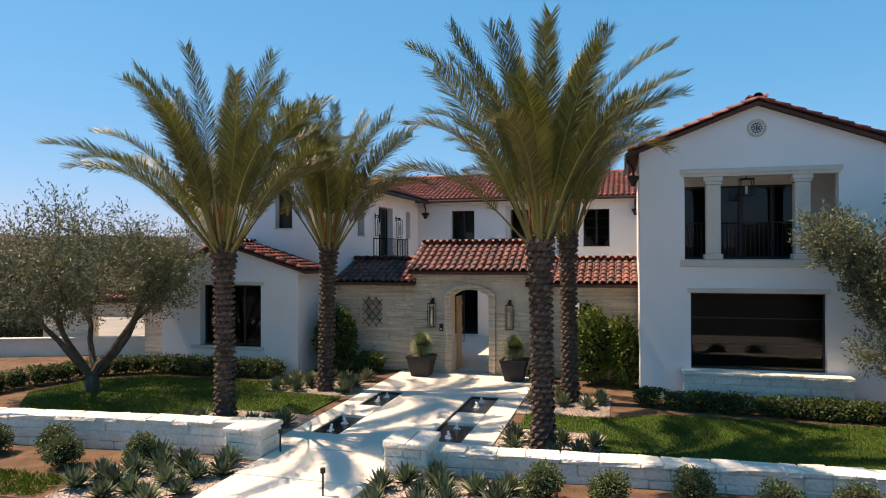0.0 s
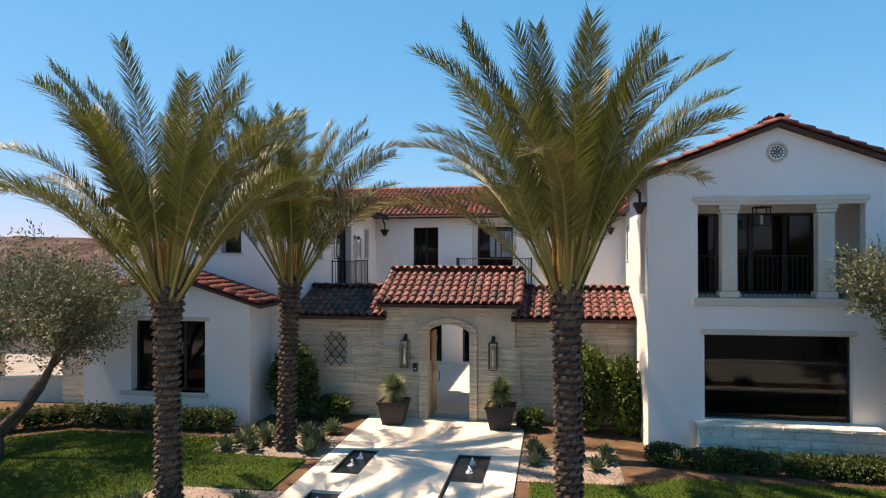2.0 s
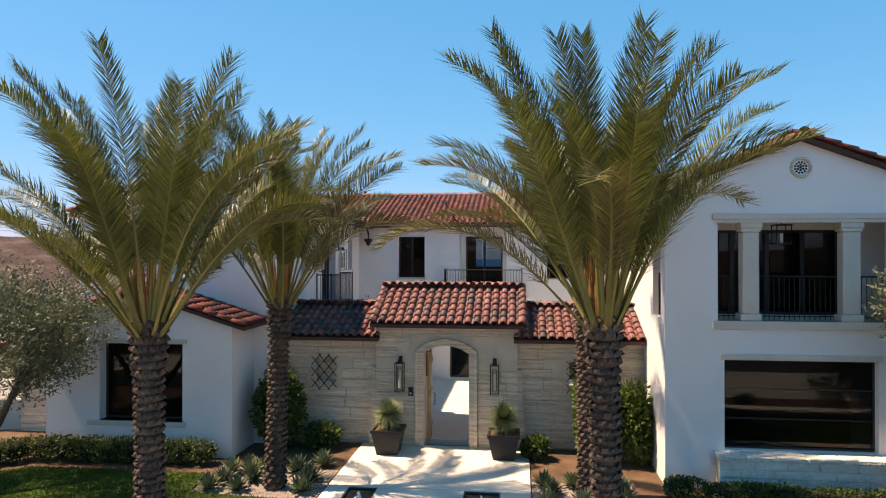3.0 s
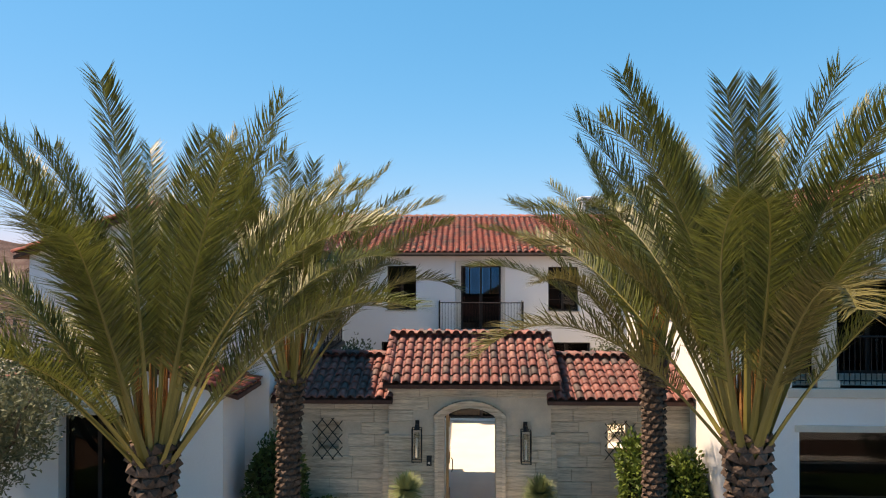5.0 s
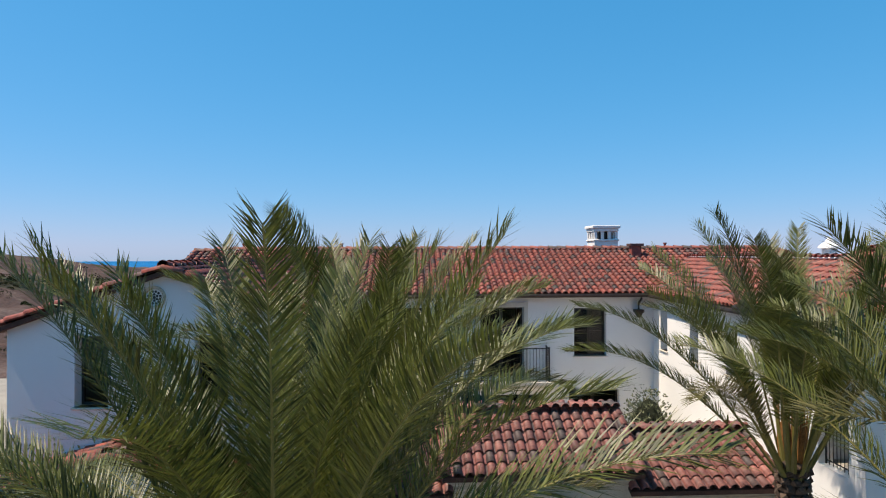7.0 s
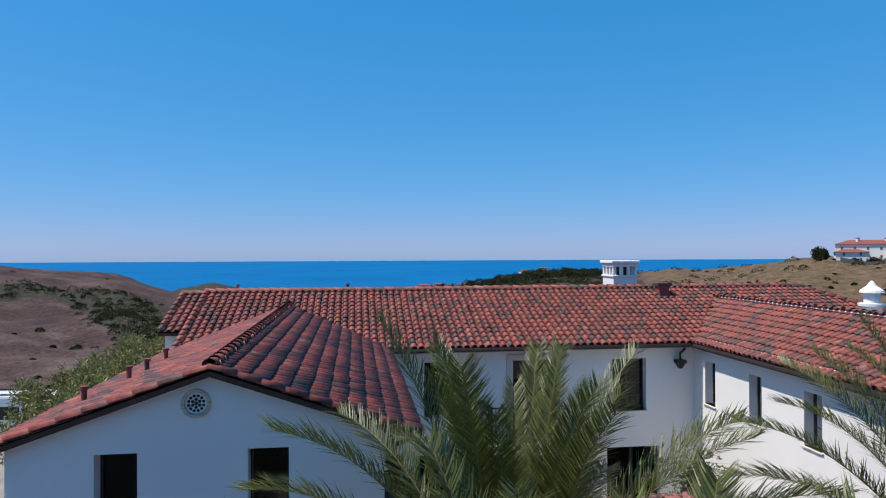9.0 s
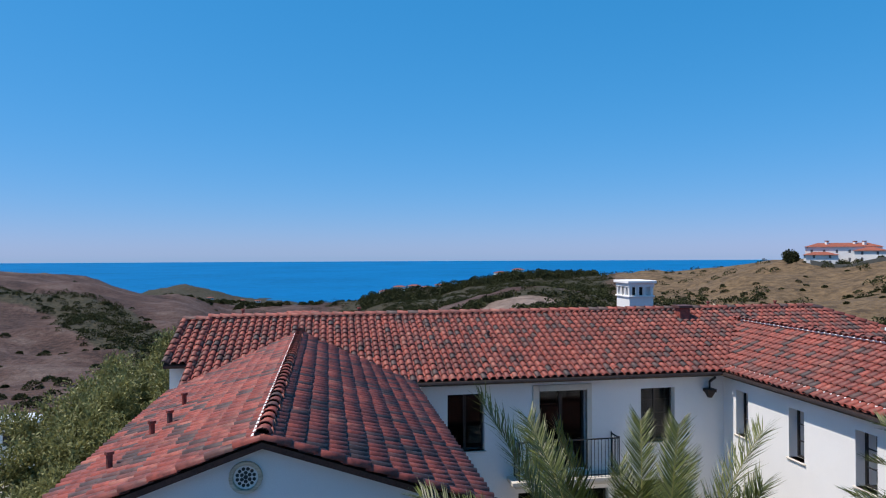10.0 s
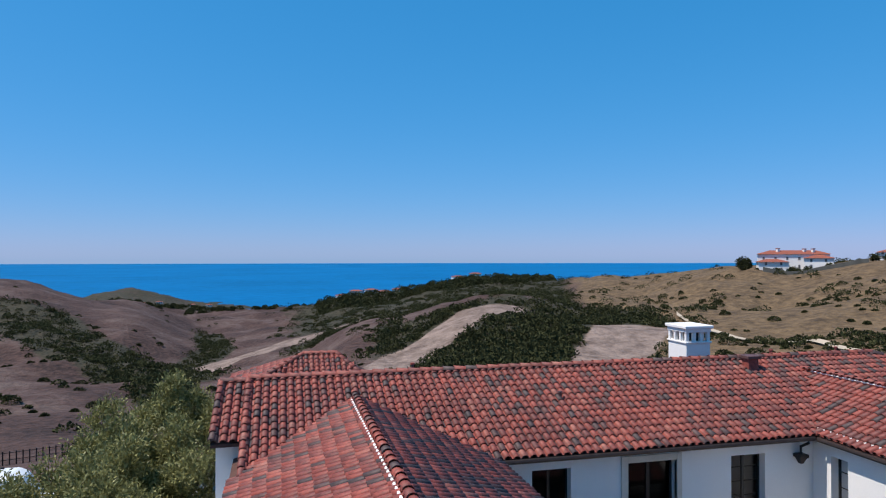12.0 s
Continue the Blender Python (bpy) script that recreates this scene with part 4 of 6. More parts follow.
def hill_material():
    """Dry grass over brown earth; the cover attribute says where scrub, bare scars and straw grass lie."""
    n, l = HILLM.node_tree.nodes, HILLM.node_tree.links
    b = n["Principled BSDF"]
    geo, cover, split = n.new("ShaderNodeNewGeometry"), n.new("ShaderNodeAttribute"), n.new("ShaderNodeSeparateColor")
    cover.attribute_name = "cover"
    l.new(cover.outputs["Color"], split.inputs[0])
    out = b.inputs["Base Color"].links[0].from_socket

    def layer(below, weight, scale, ragged, dark, light, grain, lo=0.35, hi=0.6):
        edge = n.new("ShaderNodeTexNoise")
        edge.inputs["Scale"].default_value, edge.inputs["Detail"].default_value, edge.inputs["Roughness"].default_value = scale, 9, 0.7
        l.new(geo.outputs["Position"], edge.inputs["Vector"])
        add = n.new("ShaderNodeMath")
        add.operation = 'MULTIPLY_ADD'
        add.inputs[1].default_value = ragged
        l.new(edge.outputs["Fac"], add.inputs[0])
        l.new(weight, add.inputs[2])
        mr = n.new("ShaderNodeMapRange")
        mr.interpolation_type = 'SMOOTHSTEP'
        mr.inputs["From Min"].default_value, mr.inputs["From Max"].default_value = ragged * 0.5 + lo, ragged * 0.5 + hi
        l.new(add.outputs[0], mr.inputs["Value"])
        fine = n.new("ShaderNodeTexNoise")
        fine.inputs["Scale"].default_value, fine.inputs["Detail"].default_value, fine.inputs["Roughness"].default_value = grain, 8, 0.75
        l.new(geo.outputs["Position"], fine.inputs["Vector"])
        cr = n.new("ShaderNodeValToRGB")
        cr.color_ramp.elements[0].position, cr.color_ramp.elements[0].color = 0.36, (*dark, 1)
        cr.color_ramp.elements[1].position, cr.color_ramp.elements[1].color = 0.64, (*light, 1)
        l.new(fine.outputs["Fac"], cr.inputs["Fac"])
        mx = n.new("ShaderNodeMix")
        mx.data_type = 'RGBA'
        l.new(mr.outputs["Result"], mx.inputs["Factor"])
        l.new(below, mx.inputs["A"])
        l.new(cr.outputs["Color"], mx.inputs["B"])
        return mx.outputs["Result"]

    flat = n.new("ShaderNodeValue")
    flat.outputs[0].default_value = 0.38
    out = layer(out, flat.outputs[0], 0.05, 1.6, (0.07, 0.045, 0.037), (0.145, 0.103, 0.088), 0.5)
    out = layer(out, split.outputs[2], 0.06, 0.7, (0.058, 0.038, 0.021), (0.19, 0.125, 0.066), 0.3)
    out = layer(out, split.outputs[0], 0.07, 1.1, (0.016, 0.019, 0.010), (0.062, 0.050, 0.030), 0.45)
    out = layer(out, split.outputs[1], 0.09, 0.7, (0.10, 0.068, 0.053), (0.30, 0.225, 0.185), 0.22)
    l.new(out, b.inputs["Base Color"])


hill_material()
CX, CY = -12.0, 16.0
DIST = (0, 45, 80, 130, 200, 300, 420, 560, 700, 1000)
HEIGHTS = {
    -180: (0, 0, 0, 0, 0, 2, 4, 4, 4, 4), -70: (0, -1, -5, -8, -4, 6, 12, 14, 8, 0),
    -40: (0, -2, -8, -14, -13, -1, 13, 8, -10, -48), -20: (0, -3, -9.5, -15, -18, -11, -2, -11, -36, -50),
    -13: (0, -3, -9.5, -16, -20, -16, -15, -25, -36, -50), -6: (0, -3, -9, -17, -24, -28, -31, -36, -40, -52),
    0: (0, -3, -8, -14, -20, -25, -30, -33, -44, -52), 8: (0, -2, -6, -9, -9, -17, -19, -20, -46, -54),
    18: (0, -2, -5, -4, -1, -9, -10, -10, -46, -54), 28: (0, -1, -4, -6, -5.5, -7, -2.5, -12, -46, -54),
    39: (0, -1, -3, -6, -4, 4.6, 3, -10, -46, -54), 50: (0, -1, -2, -3, 1, 9, 10, -5, -42, -54), 75: (0, 0, 0, 0, 3, 11, 14, 10, 0, -50), 180: (0, 0, 0, 0, 0, 2, 4, 4, 4, 4)}
AZ = sorted(HEIGHTS)


def land(x, y):
    """Height of the land: the villa's pad, the valley, the ridges either side and the headland."""
    dx, dy = x - CX, y - CY
    d, a = math.hypot(dx, dy), math.degrees(math.atan2(dx, dy))
    i = 0
    while i < len(AZ) - 2 and a > AZ[i + 1]:
        i += 1
    k = (a - AZ[i]) / (AZ[i + 1] - AZ[i])
    k = k * k * (3 - 2 * k)
    z = float(np.interp(d, DIST, HEIGHTS[AZ[i]])) * (1 - k) + float(np.interp(d, DIST, HEIGHTS[AZ[i + 1]])) * k
    far = min(1.0, max(0.0, (d - 60) / 150))
    z += far * ((0.5 - abs(noise.noise(Vector((x / 85, y / 85, 0))))) * 8.0 - 2.0 * far + (0.35 - abs(noise.noise(Vector((x / 34, y / 34, 4))))) * 4.5 + noise.noise(Vector((x / 25, y / 25, 5))) * 1.6 + noise.noise(Vector((x / 9, y / 9, 9))) * 0.4)
    z += 17 * math.exp(-((a + 11.5) / 3.2) ** 2 - ((d - 840) / 90) ** 2) * (1 + 0.5 * noise.noise(Vector((x / 30, y / 30, 2))) - 0.35 * abs(noise.noise(Vector((x / 14, y / 22, 6)))))
    pad = min(1.0, max(0.0, (d - 42) / 20))
    return z * pad - 0.12 * (1 - pad)


def polar(a, d):
    return CX + d * math.sin(radians(a)), CY + d * math.cos(radians(a))


def off_line(x, y, pts):
    """Distance from a bent line, and how far along it, 0 to 1."""
    best = (1e9, 0.0)
    for i, ((xa, ya), (xb, yb)) in enumerate(zip(pts, pts[1:])):
        k = max(0.0, min(1.0, ((x - xa) * (xb - xa) + (y - ya) * (yb - ya)) / ((xb - xa) ** 2 + (yb - ya) ** 2)))
        best = min(best, (math.hypot(x - xa - k * (xb - xa), y - ya - k * (yb - ya)), (i + k) / (len(pts) - 1)))
    return best


SCARS = (([(-2, 122), (12, 146), (27, 163), (38, 168)], 7.5), ([(28, 97), (42, 120), (60, 142)], 7.0), ([polar(-6, 215), polar(-2, 235), polar(3, 255)], 12.0))
GULLY = [polar(*q) for q in ((-9.5, 135), (-9.8, 175), (-8, 215), (-5.5, 265), (-6, 340))]
BELT = [polar(*q) for q in ((-32, 300), (-24, 330), (-18, 300), (-17, 245), (-12.5, 205), (-10, 180))]


def cover_at(x, y):
    """How much scrub, bare scar and straw grass covers the land here."""
    dx, dy = x - CX, y - CY
    d, a = math.hypot(dx, dy), math.degrees(math.atan2(dx, dy))
    if d < 60 or abs(a) > 75:
        return 0.0, 0.0, 0.3
    soft = lambda v, e0, e1: max(0.0, min(1.0, (v - e0) / (e1 - e0)))
    scar = 0.0
    for line, w in SCARS:
        o, k = off_line(x, y, line)
        scar = max(scar, 1 - soft(o, w * (0.4 + 0.5 * k), w * (0.8 + 0.7 * k)))
    mid = soft(a, 5, 9) * (1 - soft(a, 30, 33)) * soft(d, 80, 92) * (1 - soft(d, 168, 190))
    ridge = soft(a, -3, 3) * (1 - soft(a, 23, 26)) * soft(d, 185, 215) * (1 - soft(d, 600, 640))
    gully = 1 - soft(off_line(x, y, GULLY)[0], 4, 9)
    belt = 1 - soft(off_line(x, y, BELT)[0], 9, 20)
    head = soft(d, 560, 600) * 0.6
    scrub = max(mid * 0.95, ridge * 0.75, gully, belt * 0.9, head) * (1 - scar)
    straw = soft(a, 22, 29) * 0.9 + 0.12 * soft(d, 200, 300)
    return scrub, scar, straw


rad = [0, 10, 20, 30, 38] + [38 * 1.025 ** k for k in range(1, 143)] + [1600, 2400, 3600, 4900]
angs = [-180 + 4 * k for k in range(30)] + [-60 + 0.45 * k for k in range(311)] + [80 + 4 * k for k in range(25)]
verts, faces = [], []
for r in rad:
    for a in angs:
        x, y = CX + r * math.sin(radians(a)), CY + r * math.cos(radians(a))
        verts.append((x, y, land(x, y) if r < 1500 else (4.0 if not -62 < a < 70 else -60.0)))
na = len(angs)
for i in range(len(rad) - 1):
    for j in range(na):
        faces.append((i * na + j, i * na + (j + 1) % na, (i + 1) * na + (j + 1) % na, (i + 1) * na + j))
me = bpy.data.meshes.new("ground")
me.from_pydata(verts, [], faces)
me.polygons.foreach_set("use_smooth", [True] * len(faces))
paint = me.color_attributes.new("cover", 'FLOAT_COLOR', 'POINT')
paint.data.foreach_set("color", [c for v in verts for c in (*cover_at(v[0], v[1]), 1.0)])
me.materials.append(HILLM)
tagged(new("ground", me), "dry brown coastal hills with dark scrub in the valleys", "hillside", kind="structure")
me.flip_normals() if me.polygons[400].normal.z < 0 else None

SEA = mat("sea_water", (0.0005, 0.12, 0.30), 0.7, 0.12, 0.004, 0.05, 0.2, bump_dist=2.0, spec=0.06)
bm = bmesh.new()
bm.faces.new([bm.verts.new(v) for v in ((-4900, 300, -42), (4900, 300, -42), (4900, 4900, -42), (-4900, 4900, -42))])
tagged(part("water", bm, SEA), "calm deep blue ocean reaching the horizon", "sea", kind="structure")

# foliage ---------------------------------------------------------------


def leaf_material(name, low, high, rough=0.55, spec=0.35, translucent=0.25):
    m = bpy.data.materials.new(name)
    m.use_nodes = True
    n, l = m.node_tree.nodes, m.node_tree.links
    b = n["Principled BSDF"]
    b.inputs["Roughness"].default_value = rough
    b.inputs["Specular IOR Level"].default_value = spec
    geo, ob = n.new("ShaderNodeNewGeometry"), n.new("ShaderNodeObjectInfo")
    s, f = n.new("ShaderNodeMath"), n.new("ShaderNodeMath")
    s.operation, f.operation = 'ADD', 'FRACT'
    l.new(geo.outputs["Random Per Island"], s.inputs[0])
    l.new(ob.outputs["Random"], s.inputs[1])
    l.new(s.outputs[0], f.inputs[0])
    nz = n.new("ShaderNodeTexNoise")
    nz.inputs["Scale"].default_value = 1.7
    l.new(geo.outputs["Position"], nz.inputs["Vector"])
    av = n.new("ShaderNodeMath")
    av.operation = 'MULTIPLY_ADD'
    av.inputs[1].default_value = 0.6
    l.new(f.outputs[0], av.inputs[0])
    hf = n.new("ShaderNodeMath")
    hf.operation = 'MULTIPLY'
    hf.inputs[1].default_value = 0.45
    l.new(nz.outputs["Fac"], hf.inputs[0])
    l.new(hf.outputs[0], av.inputs[2])
    r = n.new("ShaderNodeValToRGB")
    r.color_ramp.elements[0].position, r.color_ramp.elements[0].color = 0.1, (*low, 1)
    r.color_ramp.elements[1].position, r.color_ramp.elements[1].color = 0.85, (*high, 1)
    l.new(av.outputs[0], r.inputs["Fac"])
    l.new(r.outputs["Color"], b.inputs["Base Color"])
    if translucent:
        tl, mx = n.new("ShaderNodeBsdfTranslucent"), n.new("ShaderNodeMixShader")
        mx.inputs["Fac"].default_value = translucent
        l.new(r.outputs["Color"], tl.inputs["Color"])
        l.new(b.outputs[0], mx.inputs[1])
        l.new(tl.outputs[0], mx.inputs[2])
        l.new(mx.outputs[0], n["Material Output"].inputs["Surface"])
    return m


GREENOLIVE = leaf_material("green_tree_leaf", (0.075, 0.082, 0.026), (0.30, 0.29, 0.11))
OLIVE = leaf_material("olive_leaf", (0.042, 0.056, 0.028), (0.175, 0.195, 0.118))
HEDGE = leaf_material("hedge_leaf", (0.018, 0.036, 0.010), (0.09, 0.14, 0.035))
SHRUB = leaf_material("shrub_leaf", (0.02, 0.045, 0.010), (0.13, 0.19, 0.035))
ROUND = leaf_material("round_bush_leaf", (0.025, 0.045, 0.018), (0.12, 0.17, 0.06))
SCRUB = leaf_material("scrub_leaf", (0.016, 0.021, 0.009), (0.062, 0.064, 0.027), 0.85, 0.08, 0.1)
FROND = leaf_material("palm_leaflet", (0.014, 0.021, 0.004), (0.14, 0.158, 0.034), 0.44, 0.45, 0.26)
DRY = leaf_material("dry_leaflet", (0.05, 0.05, 0.017), (0.17, 0.15, 0.055), 0.6, 0.3, 0.25)
STALK = leaf_material("palm_stalk", (0.085, 0.08, 0.022), (0.21, 0.18, 0.05), 0.5, 0.4, 0)
AGAVE = leaf_material("agave_leaf", (0.045, 0.07, 0.042), (0.15, 0.19, 0.105), 0.5, 0.35, 0.1)
GRASS = leaf_material("lawn_blade", (0.027, 0.058, 0.005), (0.080, 0.132, 0.012), 0.6, 0.2, 0.25)
BARK = mat("olive_bark", (0.11, 0.085, 0.065), 0.95, 0.3, 6.0, 40.0, 0.8, bump_dist=0.02)
# near-black filling for bushes and hedges: shade between the leaves, put in as colour
CORE = mat("foliage_shade", (0.014, 0.018, 0.009), 1.0, 0.3, 3.0, 20.0, 0.3)


def leaves(points, normals, size, width, seed, droop=0.0, name="leaves", material=None):
    """Many pointed leaves as one mesh: each a folded diamond at its point, facing roughly its normal."""
    g = np.random.default_rng(seed)
    p = np.asarray(points, float)
    n = len(p)
    d = np.asarray(normals, float) + g.normal(0, 0.7, (n, 3))
    d[:, 2] -= droop
    d /= np.linalg.norm(d, axis=1)[:, None] + 1e-9
    s = np.cross(d, g.normal(0, 1, (n, 3)))
    s /= np.linalg.norm(s, axis=1)[:, None] + 1e-9
    L = size * g.uniform(0.6, 1.3, n)[:, None]
    W = width * g.uniform(0.7, 1.2, n)[:, None]
    v = np.stack([p, p + d * L * 0.5 + s * W, p + d * L, p + d * L * 0.5 - s * W], 1).reshape(-1, 3)
    me = bpy.data.meshes.new(name)
    me.vertices.add(4 * n)
    me.vertices.foreach_set("co", v.ravel())
    me.loops.add(4 * n)
    me.loops.foreach_set("vertex_index", np.arange(4 * n))
    me.polygons.add(n)
    me.polygons.foreach_set("loop_start", np.arange(0, 4 * n, 4))
    me.update(calc_edges=True)
    me.materials.append(material)
    return me


def blob_points(blobs, n, seed, shell=0.35):
    """Points near the surfaces of a cluster of ellipsoids, and the ways outward."""
    g = np.random.default_rng(seed)
    vol = np.array([b[3] * b[4] * b[5] for b in blobs]) ** (2 / 3)
    pick = g.choice(len(blobs), n, p=vol / vol.sum())
    b = np.array(blobs)[pick]
    u = g.normal(0, 1, (n, 3))
    u /= np.linalg.norm(u, axis=1)[:, None]
    r = 1 - shell * g.random(n) ** 1.5 + g.normal(0, 0.05, n)
    return b[:, :3] + u * b[:, 3:6] * r[:, None], u


def blob_core(bm, b, k=0.8):
    m = Matrix.Translation(b[:3]) @ Matrix.Diagonal((b[3] * k, b[4] * k, b[5] * k, 1))
    bmesh.ops.create_icosphere(bm, subdivisions=2, radius=1.0, matrix=m)


# gardens ---------------------------------------------------------------
SOIL = mat("brown_mulch", (0.13, 0.075, 0.045), 0.95, 0.4, 2.0, 45.0, 0.9, bump_dist=0.03)
GRAVEL = mat("pink_gravel", (0.33, 0.265, 0.225), 0.9, 0.25, 3.0, 60.0, 0.9, piece=0.3, bump_dist=0.02)
LAWN = mat("lawn_turf", (0.037, 0.077, 0.009), 0.9, 0.3, 0.8, 70.0, 0.9, bump_dist=0.03)
STREET = mat("pale_concrete", (0.46, 0.43, 0.38), 0.85, 0.08, 1.0, 30.0, 0.2)
WATER = mat("basin_water", (0.010, 0.014, 0.018), 0.06, 0.2, 2.0, 14.0, 0.25, bump_dist=0.02, spec=0.5)
BASIN = mat("dark_basin_stone", (0.035, 0.035, 0.037), 0.5, 0.2, 3.0, 30.0, 0.1)
FOAM = mat("white_foam", (0.82, 0.86, 0.9), 0.25, 0.05, 9.0, 60.0, 0.3)


def sheet(name, x0, x1, y0, y1, z, material, label, category, cut=()):
    """A level bed of ground with a little thickness; cut: rectangles left open."""
    bm = wall_with_holes(x0, x1, y0, y1, list(cut), lambda u, v, d: (u, v, z - d), 0.25)
    return tagged(part(name, bm, material), label, category, kind="structure")


yard_cut = [(-7.02, -2.43, 12.3, 21.3)]
sheet("garden_soil", -40, 14, 12.3, 24.0, G - 0.04, SOIL, "brown mulch of the garden beds", "soil", [(-7.02, -2.43, 12.3, 21.35), (-15.1, -10.1, 19.7, 24.0), (0.6, 6.4, 18.8, 24.0), (-9.4, 0.57, 21.4, 24.0), (-10.1, -9.4, 21.4, 24.0), (-40, -15.1, 21.4, 24.0)])
sheet("front_bed", -40, 14, 8.9, 12.3, 0.02, SOIL, "brown mulch of the street-side bed", "soil", [(-6.62, -4.08, 8.9, 12.3)])
sheet("pavement", -60, 40, 3.0, 8.9, -0.02, STREET, "pale concrete pavement along the street", "pavement")
sheet("road", -60, 40, -20, 3.0, -0.09, mat("asphalt", (0.05, 0.05, 0.05), 0.9, 0.2, 1.0, 40.0, 0.4), "asphalt street", "road")


def lawn(name, outline, z, seed, n, label):
    bm = bmesh.new()
    prism(bm, outline, lambda u, v, d: (u, v, z - d), 0.1)
    part_ob = tagged(part(name, bm, LAWN), label, "lawn", kind="structure")
    g = np.random.default_rng(seed)
    xs, ys = [p[0] for p in outline], [p[1] for p in outline]
    pts = g.uniform((min(xs), min(ys)), (max(xs), max(ys)), (n * 2, 2))
    inside = np.zeros(len(pts), bool)
    for (x1, y1), (x2, y2) in zip(outline, outline[1:] + outline[:1]):
        if y1 == y2:
            continue
        c = ((y1 > pts[:, 1]) != (y2 > pts[:, 1])) & (pts[:, 0] < (x2 - x1) * (pts[:, 1] - y1) / (y2 - y1) + x1)
        inside ^= c
    pts = pts[inside][:n]
    p3 = np.c_[pts, np.full(len(pts), z - 0.005)]
    ob = new("grass", leaves(p3, np.tile((0, 0, 2.2), (len(pts), 1)), 0.055, 0.006, seed, 0, "grass", GRASS))
    tagged(ob, "short bright green mown lawn grass", "grass", kind="stuff")


lawn("lawn", [(-7.35, 14.9), (-7.35, 16.9), (-9.9, 17.1), (-10.1, 18.3), (-14.6, 18.3), (-15.9, 17.2), (-16.2, 15.2), (-15.2, 14.0), (-14.0, 12.9), (-9.9, 12.9), (-9.7, 14.8)], G, 91, 42000, "bright green mown front lawn")
lawn("lawn", [(-2.15, 14.9), (-0.3, 14.8), (-0.3, 13.0), (8.5, 12.9), (8.5, 16.9), (1.0, 16.9), (-0.15, 16.3), (-2.15, 16.2)], G, 92, 42000, "bright green mown lawn beside the gabled wing")


def gravel_bed(x0, x1, y0, y1, z, seed, n):
    sheet("gravel_bed", x0, x1, y0, y1, z, GRAVEL, "pinkish gravel bed", "gravel")
    g = random.Random(seed)
    vs, fs = [], []
    for _ in range(n):
        x, y, r = g.uniform(x0, x1), g.uniform(y0, y1), g.uniform(0.015, 0.035)
        b = len(vs)
        vs += [(x + r * g.uniform(0.7, 1.2), y, z), (x, y + r, z), (x - r * g.uniform(0.7, 1.2), y, z), (x, y - r, z), (x, y, z + r * 0.8)]
        fs += [(b, b + 1, b + 4), (b + 1, b + 2, b + 4), (b + 2, b + 3, b + 4), (b + 3, b, b + 4)]
    me = bpy.data.meshes.new("gravel")
    me.from_pydata(vs, [], fs)
    me.materials.append(GRAVEL)
    tagged(new("gravel", me), "loose pinkish gravel stones", "gravel", kind="stuff")


gravel_bed(-9.9, -7.04, 17.0, 18.9, G - 0.015, 1, 1500)
gravel_bed(-9.7, -7.04, 12.6, 14.85, G - 0.015, 2, 1600)
gravel_bed(-2.42, -0.2, 16.25, 18.6, G - 0.015, 3, 1500)
gravel_bed(-2.42, -0.3, 12.6, 14.85, G - 0.015, 4, 1600)
gravel_bed(-9.2, -6.66, 9.0, 11.5, 0.035, 5, 2600)
gravel_bed(-4.04, -1.4, 9.0, 11.5, 0.035, 6, 2600)

# walk, patio and the two runs of basins
walkway = thing("garden_walk", "pale stone walk and patio between two rows of fountains", "walkway", kind="structure")


def flag(x0, x1, y0, y1, z=G, t=0.25):
    part("paving_slab", one_box(x0 + 0.004, x1 - 0.004, y0 + 0.004, y1 - 0.004, z - t, z, 0.006), PAVE, walkway)


flag(-6.62, -4.08, 8.9, 10.6, G - 0.02)
flag(-6.62, -4.08, 10.6, 12.3, G - 0.01)
flag(-7.0, -2.45, 12.3, 13.4)
flag(-7.0, -6.5, 13.4, 17.85)
flag(-5.85, -3.9, 13.4, 17.85)
flag(-3.12, -2.45, 13.4, 17.85)
flag(-7.0, -2.45, 17.85, 21.2)
flag(-6.49, -5.82, 14.98, 16.03, G + 0.02, 0.12)
flag(-3.80, -3.09, 14.9, 15.9, G + 0.02, 0.12)
rng = random.Random(17)
for x0, x1, jets in ((-6.5, -5.85, ((-6.18, 13.75), (-6.15, 14.4), (-6.2, 16.75), (-6.15, 17.3))), (-3.9, -3.12, ((-3.5, 13.85), (-3.5, 14.6), (-3.5, 16.7), (-3.5, 17.3)))):
    basin = thing("fountain_basin", "dark sunken basin with small bubbling water jets", "fountain", "fountain basins")
    part("lining", wall_with_holes(x0, x1, 13.4, 17.85, [(x0 + 0.03, x1 - 0.03, 13.43, 17.82)], lambda u, v, d: (u, v, G - 0.02 - d), 0.2), BASIN, basin)
    part("bottom", one_box(x0, x1, 13.4, 17.85, G - 0.3, G - 0.22), BASIN, basin)
    part("water", one_box(x0 + 0.03, x1 - 0.03, 13.43, 17.82, G - 0.2, G - 0.05), WATER, basin, "dark rippling water")
    for jx, jy in jets:
        bm = bmesh.new()
        for k in range(60):
            h = 0.05 + rng.random() ** 2.2 * 0.15
            w = 0.015 + 0.13 * (1 - h / 0.24) ** 2
            a = rng.uniform(0, 6.28)
            r = w * rng.random() ** 0.6
            bmesh.ops.create_icosphere(bm, subdivisions=1, radius=rng.uniform(0.008, 0.02), matrix=Matrix.Translation((jx + r * math.cos(a), jy + r * math.sin(a), G - 0.1 + h)))
        part("water_jet", bm, FOAM, basin, "white foaming water jet")

# low garden walls with end piers


